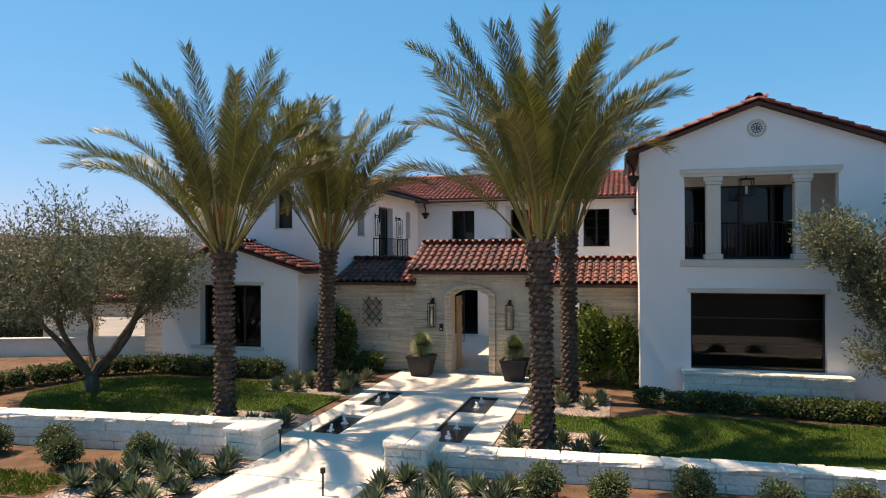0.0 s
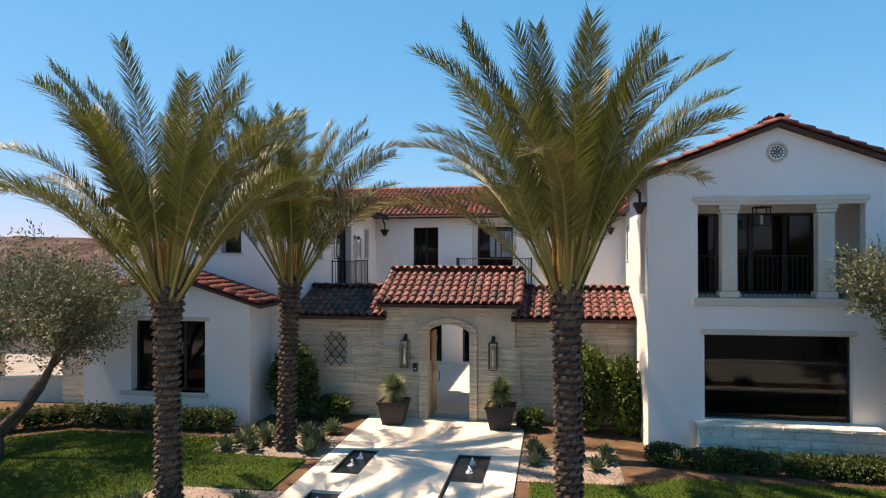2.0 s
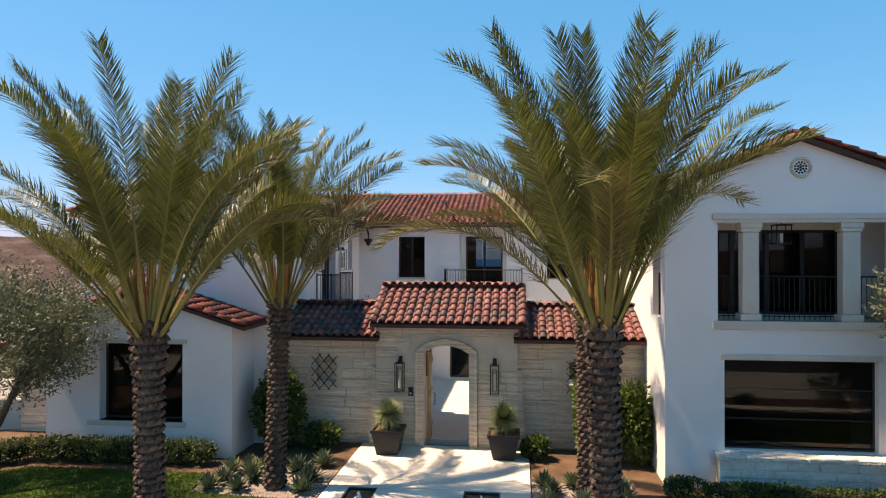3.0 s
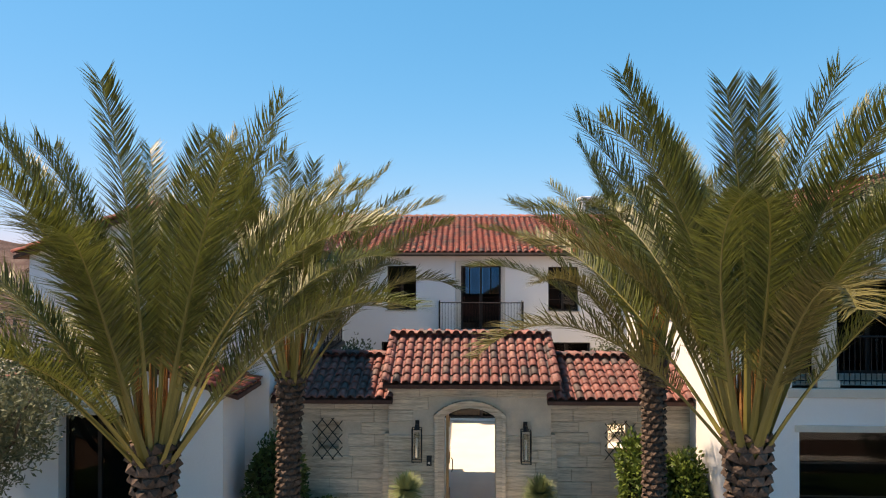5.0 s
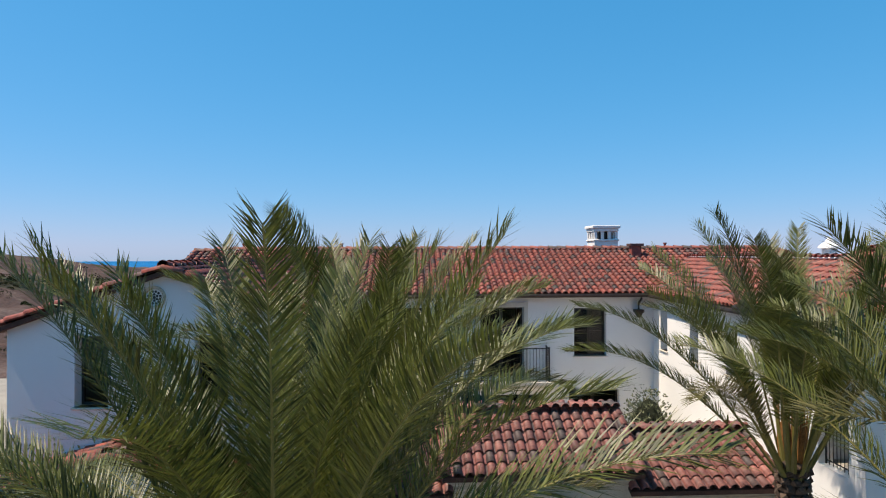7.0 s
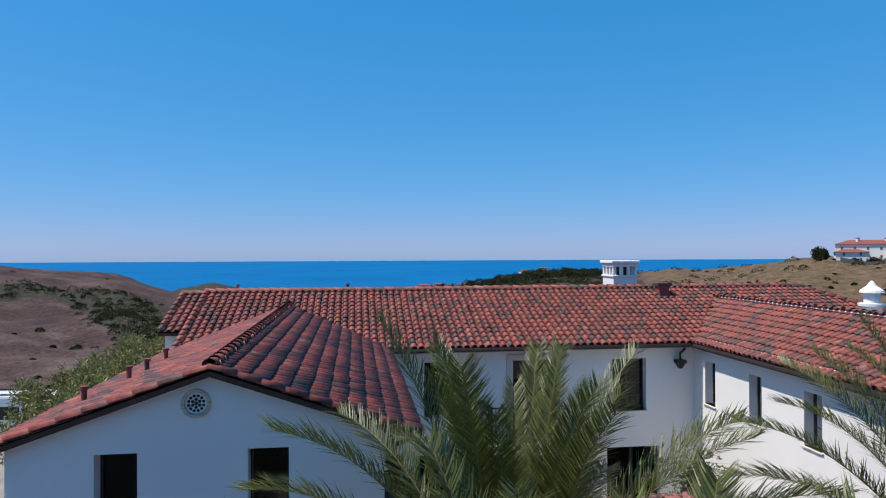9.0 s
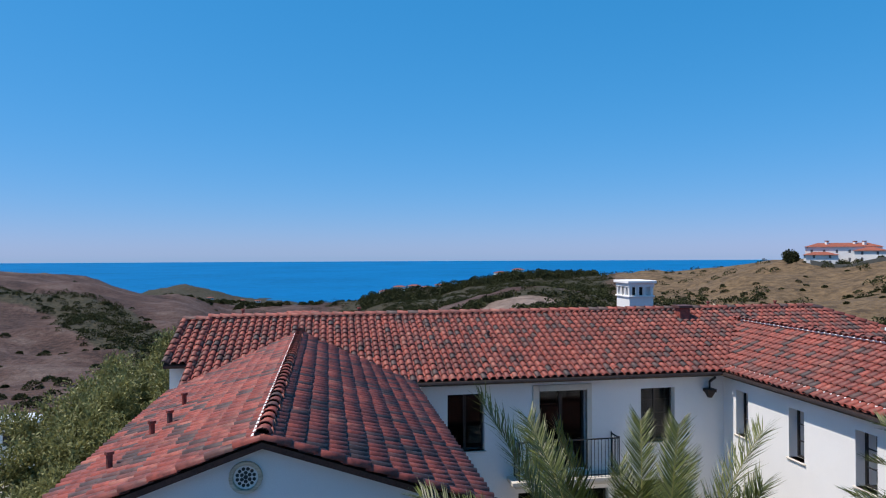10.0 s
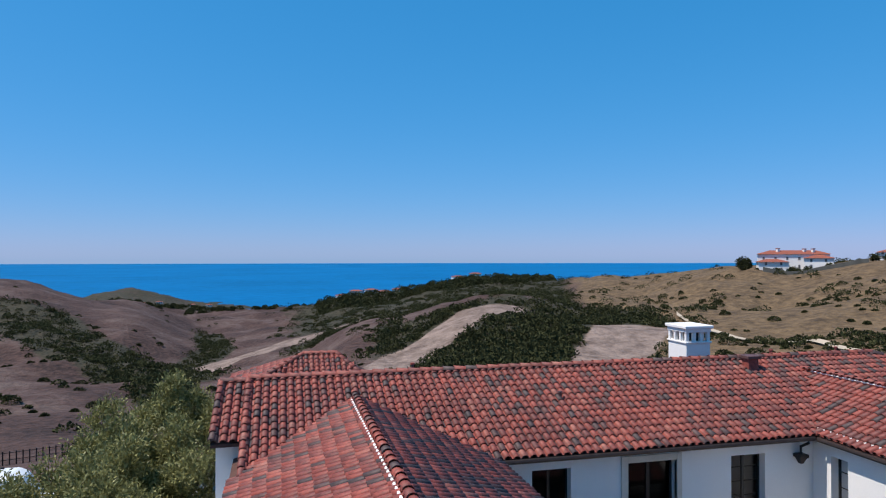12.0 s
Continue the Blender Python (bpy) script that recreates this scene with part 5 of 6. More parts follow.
def garden_wall(pts, pier, seed, label, h=0.6):
    t = thing("garden_wall", label, "wall")
    g = random.Random(seed)
    for (xa, ya), (xb, yb) in zip(pts, pts[1:]):
        L = math.hypot(xb - xa, yb - ya)
        ux, uy = (xb - xa) / L, (yb - ya) / L
        bm = bmesh.new()
        box(bm, 0, L, 0.05, 0.38, -0.2, h - 0.1)
        core = part("core", bm, MORTAR, t)
        m = Matrix(((ux, -uy, 0, xa), (uy, ux, 0, ya), (0, 0, 1, 0), (0, 0, 0, 1)))
        core.matrix_basis = m
        before = set(t.children)
        stone_courses(t, 0, L, -0.05, h - 0.1, lambda u, z, d: (u, d, z), 0.1, g, 0.19, (0.35, 0.9), 0.014, ROUGH, gap=0.0, proud=0.012)
        stone_courses(t, 0, L, h - 0.1, h, lambda u, z, d: (u, -0.03 + d, z), 0.49, g, 0.1, (0.3, 0.7), 0.022, ROUGH, name="coping", gap=0.002)
        for ob in set(t.children) - before:
            ob.matrix_basis = m
    x0, x1, y0, y1 = pier
    part("core", one_box(x0 + 0.04, x1 - 0.04, y0 + 0.04, y1 - 0.04, -0.2, 0.56), MORTAR, t)
    for place, a, b in ((lambda u, z, d: (u, y0 + d, z), x0, x1), (lambda u, z, d: (x0 + d, u, z), y0, y1), (lambda u, z, d: (x1 - d, u, z), y0, y1)):
        stone_courses(t, a, b, -0.05, 0.56, place, 0.1, g, 0.16, (0.25, 0.6), 0.012, ROUGH, gap=0.006)
    stone_courses(t, x0 - 0.03, x1 + 0.03, 0.56, 0.68, lambda u, z, d: (u, y0 - 0.03 + d, z), y1 - y0 + 0.06, g, 0.12, (0.4, 0.5), 0.012, ROUGH, name="coping")


garden_wall([(-22.0, 10.75), (-14.5, 11.15), (-7.4, 11.85)], (-7.42, -6.64, 11.5, 12.35), 3, "low rough white stone garden wall with end pier", 0.68)
garden_wall([(-3.27, 11.75), (3.0, 12.15), (12.0, 12.4)], (-4.06, -3.25, 11.4, 12.25), 4, "low rough white stone garden wall along the lawn", 0.46)

# planters with spiky plants
POT = mat("dark_planter", (0.026, 0.025, 0.025), 0.6, 0.2, 4.0, 50.0, 0.2)
YUCCA = leaf_material("yucca_leaf", (0.10, 0.14, 0.06), (0.32, 0.37, 0.18), 0.45, 0.4, 0.2)


def blade_rosette(bm, c, n, length, width, seed, lo=-0.2, hi=1.4, bend=0.15, fat=False, even=0.8):
    """Stiff pointed leaves from one heart."""
    g = random.Random(seed)
    c = Vector(c)
    heart = bm.verts.new(c)
    for i in range(n):
        a = i * 2.39996 + g.uniform(-0.2, 0.2)
        e = lo + (hi - lo) * (i / n) ** even + g.uniform(-0.08, 0.08)
        d = Vector((math.cos(a) * math.cos(e), math.sin(a) * math.cos(e), math.sin(e)))
        s = Vector((-math.sin(a), math.cos(a), 0))
        up = s.cross(d)
        if up.z < 0:
            up = -up
        L, W = length * g.uniform(0.8, 1.1), width * g.uniform(0.85, 1.1)
        prof = ((0.0, 0.55), (0.35, 1.0), (0.7, 0.7), (1.0, 0.02)) if fat else ((0.0, 0.8), (0.5, 1.0), (1.0, 0.05))
        rows = []
        for t, w in prof:
            p = c + d * L * t - Vector((0, 0, 1)) * bend * L * t * t + up * 0.0
            rows.append([bm.verts.new(p - s * W * w), bm.verts.new(p - up * W * w * (0.5 if fat else 0.3)), bm.verts.new(p + s * W * w)])
        for q, r in zip(rows, rows[1:]):
            bm.faces.new((q[0], q[1], r[1], r[0]))
            bm.faces.new((q[1], q[2], r[2], r[1]))
        bm.faces.new((heart, rows[0][0], rows[0][1]))
        bm.faces.new((heart, rows[0][1], rows[0][2]))


def planter(x, y, seed):
    t = thing("planter", "dark square tapered planter with a spiky yucca", "planter", "entrance planters", at=(x, y, G))
    bm = bmesh.new()
    for (h0, r0, h1, r1) in ((0.0, 0.27, 0.58, 0.385), (0.58, 0.41, 0.65, 0.41)):
        a = [bm.verts.new((sx * r0, sy * r0, h0)) for sx, sy in ((-1, -1), (1, -1), (1, 1), (-1, 1))]
        b = [bm.verts.new((sx * r1, sy * r1, h1)) for sx, sy in ((-1, -1), (1, -1), (1, 1), (-1, 1))]
        bm.faces.new(a[::-1])
        for i in range(4):
            bm.faces.new((a[i], a[(i + 1) % 4], b[(i + 1) % 4], b[i]))
        if h1 < 0.6:
            bm.faces.new(b)
        else:
            c = [bm.verts.new((sx * 0.36, sy * 0.36, h1)) for sx, sy in ((-1, -1), (1, -1), (1, 1), (-1, 1))]
            d = [bm.verts.new((sx * 0.36, sy * 0.36, h1 - 0.05)) for sx, sy in ((-1, -1), (1, -1), (1, 1), (-1, 1))]
            for i in range(4):
                bm.faces.new((b[i], b[(i + 1) % 4], c[(i + 1) % 4], c[i]))
                bm.faces.new((c[i], c[(i + 1) % 4], d[(i + 1) % 4], d[i]))
    part("pot", bm, POT, t)
    part("soil", one_box(-0.355, 0.355, -0.355, 0.355, 0.5, 0.6), SOIL, t)
    bm = bmesh.new()
    tube(bm, [(0, 0, 0.58), (0.02, 0, 0.75), (0.0, 0.01, 0.93)], 0.07, 8, 0.09)
    part("stem", bm, BARK, t)
    bm = bmesh.new()
    blade_rosette(bm, (0, 0, 0.98), 620, 0.48, 0.014, seed, -1.0, 1.45, 0.05, even=0.95)
    part("yucca_leaves", bm, YUCCA, t, "spiky green yucca rosette")


planter(-6.12, 20.45, 3)
planter(-3.1, 20.35, 4)

# agaves
AG = []
for k in range(3):
    bm = bmesh.new()
    blade_rosette(bm, (0, 0, 0.04), 42, 0.44, 0.056, 20 + k, 0.12, 1.45, 0.03, True)
    AG.append(mesh_of("agave", bm, AGAVE))


def agave(x, y, z, s, k):
    t = new("agave", AG[k % 3])
    t.matrix_basis = Matrix.Translation((x, y, z)) @ Matrix.Rotation(k * 1.7, 4, 'Z') @ Matrix.Scale(s, 4)
    tagged(t, "blue-green agave rosette in a gravel bed", "agave", "agaves")


rng = random.Random(23)
k = 0
for x0, x1, y0, y1, n, z in ((-9.6, -7.3, 17.2, 18.1, 12, G), (-9.5, -7.4, 18.2, 19.2, 7, G), (-9.4, -7.3, 12.7, 13.9, 8, G), (-2.2, -0.4, 17.0, 18.4, 9, G), (-2.3, -0.4, 12.8, 13.9, 7, G),
                             (-9.0, -6.9, 9.1, 11.3, 17, 0.03), (-3.9, -1.6, 9.1, 11.2, 17, 0.03), (-0.9, 2.5, 9.2, 10.0, 5, 0.02)):
    put = []
    for _ in range(n * 30):
        x, y = rng.uniform(x0, x1), rng.uniform(y0, y1)
        if all(math.hypot(x - a, y - b) > 0.42 for a, b in put) and not any(math.hypot(x - a, y - b) < 0.55 for a, b in ((-8.42, 13.05), (-8.14, 17.6), (-1.42, 13.3), (-1.22, 17.9))):
            put.append((x, y))
            agave(x, y, z, rng.uniform(0.68, 0.98), k)
            k += 1
            if len(put) == n:
                break


def bush(x, y, z, r, h, n, seed, material, label, name="bush", category="bush", size=0.05, width=0.014, group=""):
    t = thing(name, label, category, group, at=(x, y, z))
    g = random.Random(seed)
    blobs = [(0, 0, h * 0.5, r * 0.85, r * 0.85, h * 0.48)] + [(r * 0.45 * math.cos(a), r * 0.45 * math.sin(a), h * g.uniform(0.35, 0.7), r * 0.55, r * 0.55, h * 0.33) for a in [i * 1.26 + g.uniform(-0.3, 0.3) for i in range(5)]]
    p, u = blob_points(blobs, n, seed, 0.4)
    p[:, 2] = np.maximum(p[:, 2], 0.02)
    ob = new("foliage", leaves(p, u, size, width, seed, 0, "foliage", material))
    ob.parent = t
    # a solid dark ellipsoid stands in for the shade within the bush
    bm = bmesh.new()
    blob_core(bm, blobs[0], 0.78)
    part("shade_core", bm, CORE, t, "dark solid core painted as the shade behind the leaves")
    return t


for i, (x, y, r) in enumerate(((-10.9, 10.9, 0.36), (-10.2, 10.4, 0.36), (-8.95, 11.0, 0.32), (-12.2, 10.7, 0.34), (-1.15, 10.9, 0.36), (-0.1, 10.9, 0.34), (1.2, 11.2, 0.36), (2.45, 11.0, 0.34), (3.5, 11.2, 0.36), (4.8, 11.3, 0.36))):
    bush(x, y, 0.0, r, r * 1.9, 2600, 100 + i, ROUND, "clipped round green bush in the street-side bed", group="round bushes")
# ground cover along the street
p, u = np.random.default_rng(5).uniform((-14.5, 8.95, 0.02), (-9.4, 9.9, 0.05), (6000, 3)), np.tile((0, 0, 1.0), (6000, 1))
tagged(new("ground_cover", leaves(p, u, 0.09, 0.012, 6, 0, "ground_cover", GRASS)), "low spreading green ground cover", "ground cover", kind="stuff")


def hedge(pts, w, h, seed, n, label):
    """A clipped hedge along a line of points."""
    t = thing("hedge", label, "hedge")
    g = np.random.default_rng(seed)
    blobs = []
    for (xa, ya), (xb, yb) in zip(pts, pts[1:]):
        L = math.hypot(xb - xa, yb - ya)
        for i in range(max(1, int(L / 0.3))):
            k = i * 0.3 / L
            blobs.append((xa + (xb - xa) * k, ya + (yb - ya) * k, G + h * 0.5, w * 0.55 * g.uniform(0.85, 1.15), w * 0.55 * g.uniform(0.85, 1.15), h * 0.52 * g.uniform(0.88, 1.12)))
    p, u = blob_points(blobs, n, seed, 0.3)
    p[:, 2] = np.maximum(p[:, 2], G)
    ob = new("foliage", leaves(p, u, 0.075, 0.024, seed, 0, "foliage", HEDGE))
    ob.parent = t
    # dark ellipsoids fill the hedge as painted inner shade
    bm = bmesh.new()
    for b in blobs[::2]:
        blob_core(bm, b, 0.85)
    part("shade_core", bm, CORE, t, "dark solid core painted as the shade behind the leaves")


hedge([(-17.3, 14.4), (-17.0, 16.0), (-16.3, 18.0), (-15.0, 18.9), (-10.2, 19.05)], 0.6, 0.55, 7, 15000, "dark green clipped hedge below the low wing")
hedge([(0.7, 18.0), (1.5, 17.75), (3.5, 17.6), (8.0, 17.4)], 0.6, 0.42, 8, 13000, "dark green clipped hedge below the stone bench")
for x, y, r, h, n, seed, m, lab in ((-0.75, 20.4, 0.62, 2.3, 5200, 1, SHRUB, "tall glossy green shrub against the limestone wall"), (0.15, 20.2, 0.5, 2.15, 4200, 2, SHRUB, "tall glossy green shrub beside the gabled wing"), (-9.15, 20.6, 0.75, 2.3, 5200, 3, HEDGE, "dark green climbing shrub in the corner"),
                                    (-8.0, 20.75, 0.5, 0.7, 1800, 4, HEDGE, "low dark shrub below the iron grille"), (-2.3, 20.4, 0.35, 0.6, 1200, 5, HEDGE, "low dark shrub by the patio"),
                                    (-8.6, 28.6, 0.9, 3.6, 3500, 6, OLIVE, "tall shrub in the courtyard"), (0.3, 28.6, 0.9, 3.65, 3500, 7, OLIVE, "tall grey-green shrub in the courtyard")):
    bush(x, y, 0.1, r, h, n, 300 + seed, m, lab, size=0.13, width=0.035)

# path lights
for x, y in ((-6.45, 11.95), (-4.6, 10.0)):
    t = thing("path_light", "slim black bollard path light", "light", "path lights")
    bm = bmesh.new()
    tube(bm, [(x, y, 0.05), (x, y, 0.5)], 0.018, 8)
    part("post", bm, IRON, t)
    bm = bmesh.new()
    tube(bm, [(x, y, 0.5), (x, y, 0.58)], 0.045, 8)
    part("head", bm, IRON, t)

# ---- olive trees ----


def olive(x, y, z, h, spread, seed, n_leaf, label, stems=4, low=0.42, leaf=None):
    t = thing("olive_tree", label, "tree", at=(x, y, z))
    g = random.Random(seed)
    bm = bmesh.new()
    tube(bm, [(0, 0, -0.1), (0.03, 0, 0.25), (0.0, 0.03, 0.5)], 0.22, 8, 0.16)
    tips = []
    for i in range(stems):
        a = 2 * math.pi * (i + g.uniform(-0.2, 0.2)) / stems
        ln = h * g.uniform(0.38, 0.5)
        d = Vector((math.cos(a) * 0.75, math.sin(a) * 0.75, 0.8))
        p = [Vector((0, 0, 0.35))]
        for s in range(5):
            p.append(p[-1] + (d + Vector((g.uniform(-0.25, 0.25), g.uniform(-0.25, 0.25), 0.12 * s))).normalized() * ln / 5)
        tube(bm, p, 0.11, 7, 0.06)
        for b in range(3):
            e = [p[-1 - (b % 2)]]
            da = a + g.uniform(-1.0, 1.0)
            dd = Vector((math.cos(da) * 0.8, math.sin(da) * 0.8, g.uniform(0.5, 1.2)))
            for s in range(4):
                e.append(e[-1] + (dd + Vector((g.uniform(-0.4, 0.4), g.uniform(-0.4, 0.4), g.uniform(-0.1, 0.3)))).normalized() * h * 0.11)
            tube(bm, e, 0.05, 5, 0.012)
            tips += e[1:]
    part("trunk", bm, BARK, t, "gnarled grey-brown olive trunk and limbs")
    blobs = []
    for p in tips:
        s = g.uniform(0.26, 0.5) * spread / 2
        blobs.append((p.x, p.y, p.z, s, s, s * 0.75))
    for _ in range(46):
        a, r = g.uniform(0, 6.28), spread * math.sqrt(g.random()) * 0.86
        top = h * (1 - 0.34 * (r / spread) ** 2)
        blobs.append((r * math.cos(a), r * math.sin(a), h * low + (top - h * low) * g.random() ** 0.7, spread * g.uniform(0.15, 0.28), spread * g.uniform(0.15, 0.28), spread * g.uniform(0.12, 0.22)))
    # sprays: short twigs set with narrow leaves
    gn = np.random.default_rng(seed)
    q, u = blob_points(blobs, n_leaf // 9, seed, 0.9)
    q, u = np.repeat(q, 9, 0), np.repeat(u, 9, 0)
    along = np.tile(np.linspace(0, 1, 9), n_leaf // 9)[:, None]
    up = u + np.array((0, 0, 0.6))
    q = q + up * along * 0.28 + gn.normal(0, 0.02, q.shape)
    ob = new("crown", leaves(q, u * 0.6 + np.array((0, 0, 0.5)), 0.17 if leaf else 0.11, 0.036 if leaf else 0.019, seed, 0, "crown", leaf or OLIVE))
    ob.parent = t
    return t


olive(-14.7, 15.9, G, 5.2, 3.2, 2, 50000, "multi-stemmed grey-green olive tree on the lawn", 5, 0.45)
olive(7.3, 15.8, G, 5.4, 2.2, 5, 105000, "grey-green olive tree in front of the gabled wing", 4, 0.18)
olive(-20.6, 42.0, -1.6, 7.2, 2.7, 8, 60000, "bushy olive tree beside the driveway", 4, 0.15, GREENOLIVE)
olive(-18.6, 46.5, -1.8, 8.0, 2.4, 9, 54000, "bushy olive tree behind the villa", 4, 0.15, GREENOLIVE)
olive(-19.9, 37.0, -1.2, 5.4, 2.4, 12, 54000, "bushy olive tree above the valley", 4, 0.15, GREENOLIVE)

# ---- date palms ----


def frond_mesh(seed, length, curve, twist, leaf):
    """A pinnate frond along +y that rises in +z: stalk and two ranks of stiff leaflets."""
    g = random.Random(seed)
    me_bm = bmesh.new()
    pts = []
    n = 22
    ang = 0.0
    p = Vector((0, 0, 0))
    for i in range(n + 1):
        t = i / n
        pts.append(p.copy())
        a = -curve * t ** 2.3 * 1.7
        p = p + Vector((math.sin(twist * t) * 0.25, math.cos(a), math.sin(a))) * length / n
    rings = []
    for i, q in enumerate(pts):
        t = i / n
        w, h = 0.052 * (1 - t) ** 2.2 + 0.006, 0.026 * (1 - t) ** 1.6 + 0.005
        rings.append([me_bm.verts.new(q + Vector(o)) for o in ((-w, 0, 0), (0, 0, h), (w, 0, 0), (0, 0, -h))])
    for q, r in zip(rings, rings[1:]):
        for k in range(4):
            f_ = me_bm.faces.new((q[k], q[(k + 1) % 4], r[(k + 1) % 4], r[k]))
            f_.material_index = 1
    m = 205
    for i in range(m):
        t = 0.27 + 0.73 * i / (m - 1)
        k = t * n
        j = min(n - 1, int(k))
        q = pts[j].lerp(pts[j + 1], k - j)
        d = (pts[j + 1] - pts[j]).normalized()
        up = Vector((1, 0, 0)).cross(d).normalized()
        for s in (-1, 1):
            if g.random() < 0.03:
                continue
            ll = (0.54 * math.sin(math.pi * min(1.0, 0.2 + 0.64 * ((t - 0.27) / 0.73))) ** 0.8 + 0.02) * g.uniform(0.8, 1.12)
            lift = g.uniform(-0.1, 0.95)
            fw = 0.9 + 0.5 * t * t + g.uniform(-0.16, 0.16)
            way = (Vector((s, 0, 0)) + d * fw + up * lift).normalized()
            wd = d.cross(way).normalized()
            side = way.cross(wd).normalized() * 0.0082
            mid_p = q + way * ll * 0.5 + wd * 0.0
            tip = q + way * ll - Vector((0, 0, 1)) * ll * g.uniform(0.0, 0.22)
            a, b, c, e = me_bm.verts.new(q - side * 0.6), me_bm.verts.new(q + side * 0.6), me_bm.verts.new(mid_p + side), me_bm.verts.new(mid_p - side)
            z = me_bm.verts.new(tip)
            me_bm.faces.new((a, b, c, e))
            me_bm.faces.new((e, c, z))
    return mesh_of("frond", me_bm, (leaf, STALK))


FRONDS = [frond_mesh(400 + i, ln, cv, tw, FROND if i < 8 else DRY) for i, (ln, cv, tw) in enumerate(((5.0, 0.30, 0.2), (5.2, 0.40, -0.3), (4.8, 0.35, 0.4), (5.2, 0.25, -0.1), (4.7, 0.65, -0.4), (4.9, 0.55, 0.3), (4.6, 0.7, 0.1), (5.0, 0.6, -0.2), (4.4, 1.0, 0.3), (4.0, 0.8, -0.3)))]
TRUNK = mat("palm_bark", (0.088, 0.06, 0.046), 0.95, 0.35, 5.0, 35.0, 0.8, bump_dist=0.02, piece=0.3)
FIBRE = mat("palm_fibre", (0.30, 0.14, 0.05), 0.95, 0.3, 6.0, 50.0, 0.6)


def palm(x, y, z, h, seed, scale, count, label, width=0.24, reach=0.85, bias=(0.0, 0.0)):
    t = thing("date_palm", label, "palm tree", "date palms", at=(x, y, z))
    g = random.Random(seed)
    bm = bmesh.new()
    n = 14
    prof = [(0.0, 1.25), (0.15, 1.0), (0.5, 0.95), (0.8, 0.98), (0.9, 1.12), (0.97, 1.2), (1.0, 0.85)]
    rad_at = lambda k: width * float(np.interp(k, [q[0] for q in prof], [q[1] for q in prof]))
    lean = (g.uniform(-0.08, 0.08), g.uniform(-0.05, 0.05))
    centre = lambda k: Vector((lean[0] * k * h * 0.3, lean[1] * k * h * 0.3, k * h))
    rings = []
    for i in range(31):
        k = i / 30
        c, r = centre(k), rad_at(k) * 0.86
        rings.append([bm.verts.new(c + Vector((r * math.cos(2 * math.pi * j / n), r * math.sin(2 * math.pi * j / n), 0))) for j in range(n)])
    for a, b in zip(rings, rings[1:]):
        for j in range(n):
            bm.faces.new((a[j], a[(j + 1) % n], b[(j + 1) % n], b[j]))
    bm.faces.new(rings[-1])
    # cut leaf bases, in spirals
    rows = int(h / 0.125)
    for i in range(rows):
        k = (i + 0.2) / rows
        big = 1.0 + 0.35 * min(1.0, max(0.0, (k - 0.75) / 0.15))
        for j in range(9):
            a = 2 * math.pi * (j + 0.5 * (i % 2)) / 9 + 0.06 * i
            c, r = centre(k), rad_at(k)
            o, s = Vector((math.cos(a), math.sin(a), 0)), Vector((-math.sin(a), math.cos(a), 0))
            w, hh = 0.10 * big ** 0.5 * width / 0.24, 0.10 * big * g.uniform(0.8, 1.2)
            b0 = c + o * (r * 0.84)
            v = [bm.verts.new(b0 - s * w), bm.verts.new(b0 + s * w), bm.verts.new(b0 + s * w * 0.6 + Vector((0, 0, hh)) + o * 0.05 * big), bm.verts.new(b0 - s * w * 0.6 + Vector((0, 0, hh)) + o * 0.05 * big), bm.verts.new(b0 + Vector((0, 0, hh * 0.45)) + o * (0.085 + 0.03 * g.random()) * big * width / 0.24), bm.verts.new(b0 + Vector((0, 0, hh * 1.05)) - o * 0.02)]
            for q in ((0, 1, 4), (1, 2, 4), (2, 3, 4), (3, 0, 4), (2, 5, 3)):
                bm.faces.new([v[m_] for m_ in q])
    bmesh.ops.recalc_face_normals(bm, faces=bm.faces[:])
    part("trunk", bm, TRUNK, t, "brown trunk patterned with cut leaf bases")
    bm = bmesh.new()
    top = centre(1.0)
    for i in range(26):
        a = i * 2.4
        o = Vector((math.cos(a), math.sin(a), 0))
        tube(bm, [top + o * 0.14 - Vector((0, 0, 0.2)), top + o * 0.2 + Vector((0, 0, 0.35)), top + o * 0.22 + Vector((0, 0, g.uniform(0.6, 1.1)))], 0.035, 5, 0.008)
    part("leaf_sheath", bm, FIBRE, t, "rust-coloured fibre at the heart of the crown")
    for i in range(count):
        k = (i + 0.5) / count
        a = i * 2.39996 + g.uniform(-0.25, 0.25)
        e = 1.48 - reach * k ** 1.05 + g.uniform(-0.08, 0.08) - bias[1] * k * math.cos(a - bias[0])
        ob = new("frond", FRONDS[g.randrange(4) if k < 0.4 else 4 + g.randrange(4) if k < 0.7 or g.random() < 0.75 else 8 + g.randrange(2)])
        ob.parent = t
        s = scale * (0.84 + 0.16 * min(1, k * 2.2)) * g.uniform(0.94, 1.05)
        ob.matrix_basis = Matrix.Translation(top + Vector((math.sin(a) * 0.16, math.cos(a) * 0.16, -0.12 - 0.2 * k))) @ Matrix.Rotation(-a, 4, 'Z') @ Matrix.Rotation(e, 4, 'X') @ Matrix.Rotation(g.uniform(-0.5, 0.5), 4, 'Y') @ Matrix.Scale(s, 4)
    return t


palm(-8.42, 13.05, G, 4.15, 1, 0.88, 41, "tall date palm with a dense arching crown on the lawn edge", 0.208, 0.70, (-1.57, 0.16))
palm(-8.14, 17.6, G, 4.2, 2, 0.93, 33, "slender date palm beside the courtyard wall", 0.205, 0.52, (-1.3, 0.05))
palm(-1.40, 13.3, G, 4.3, 3, 0.90, 39, "tall date palm with a dense upright crown by the walk", 0.21, 0.52, (-1.2, 0.08))
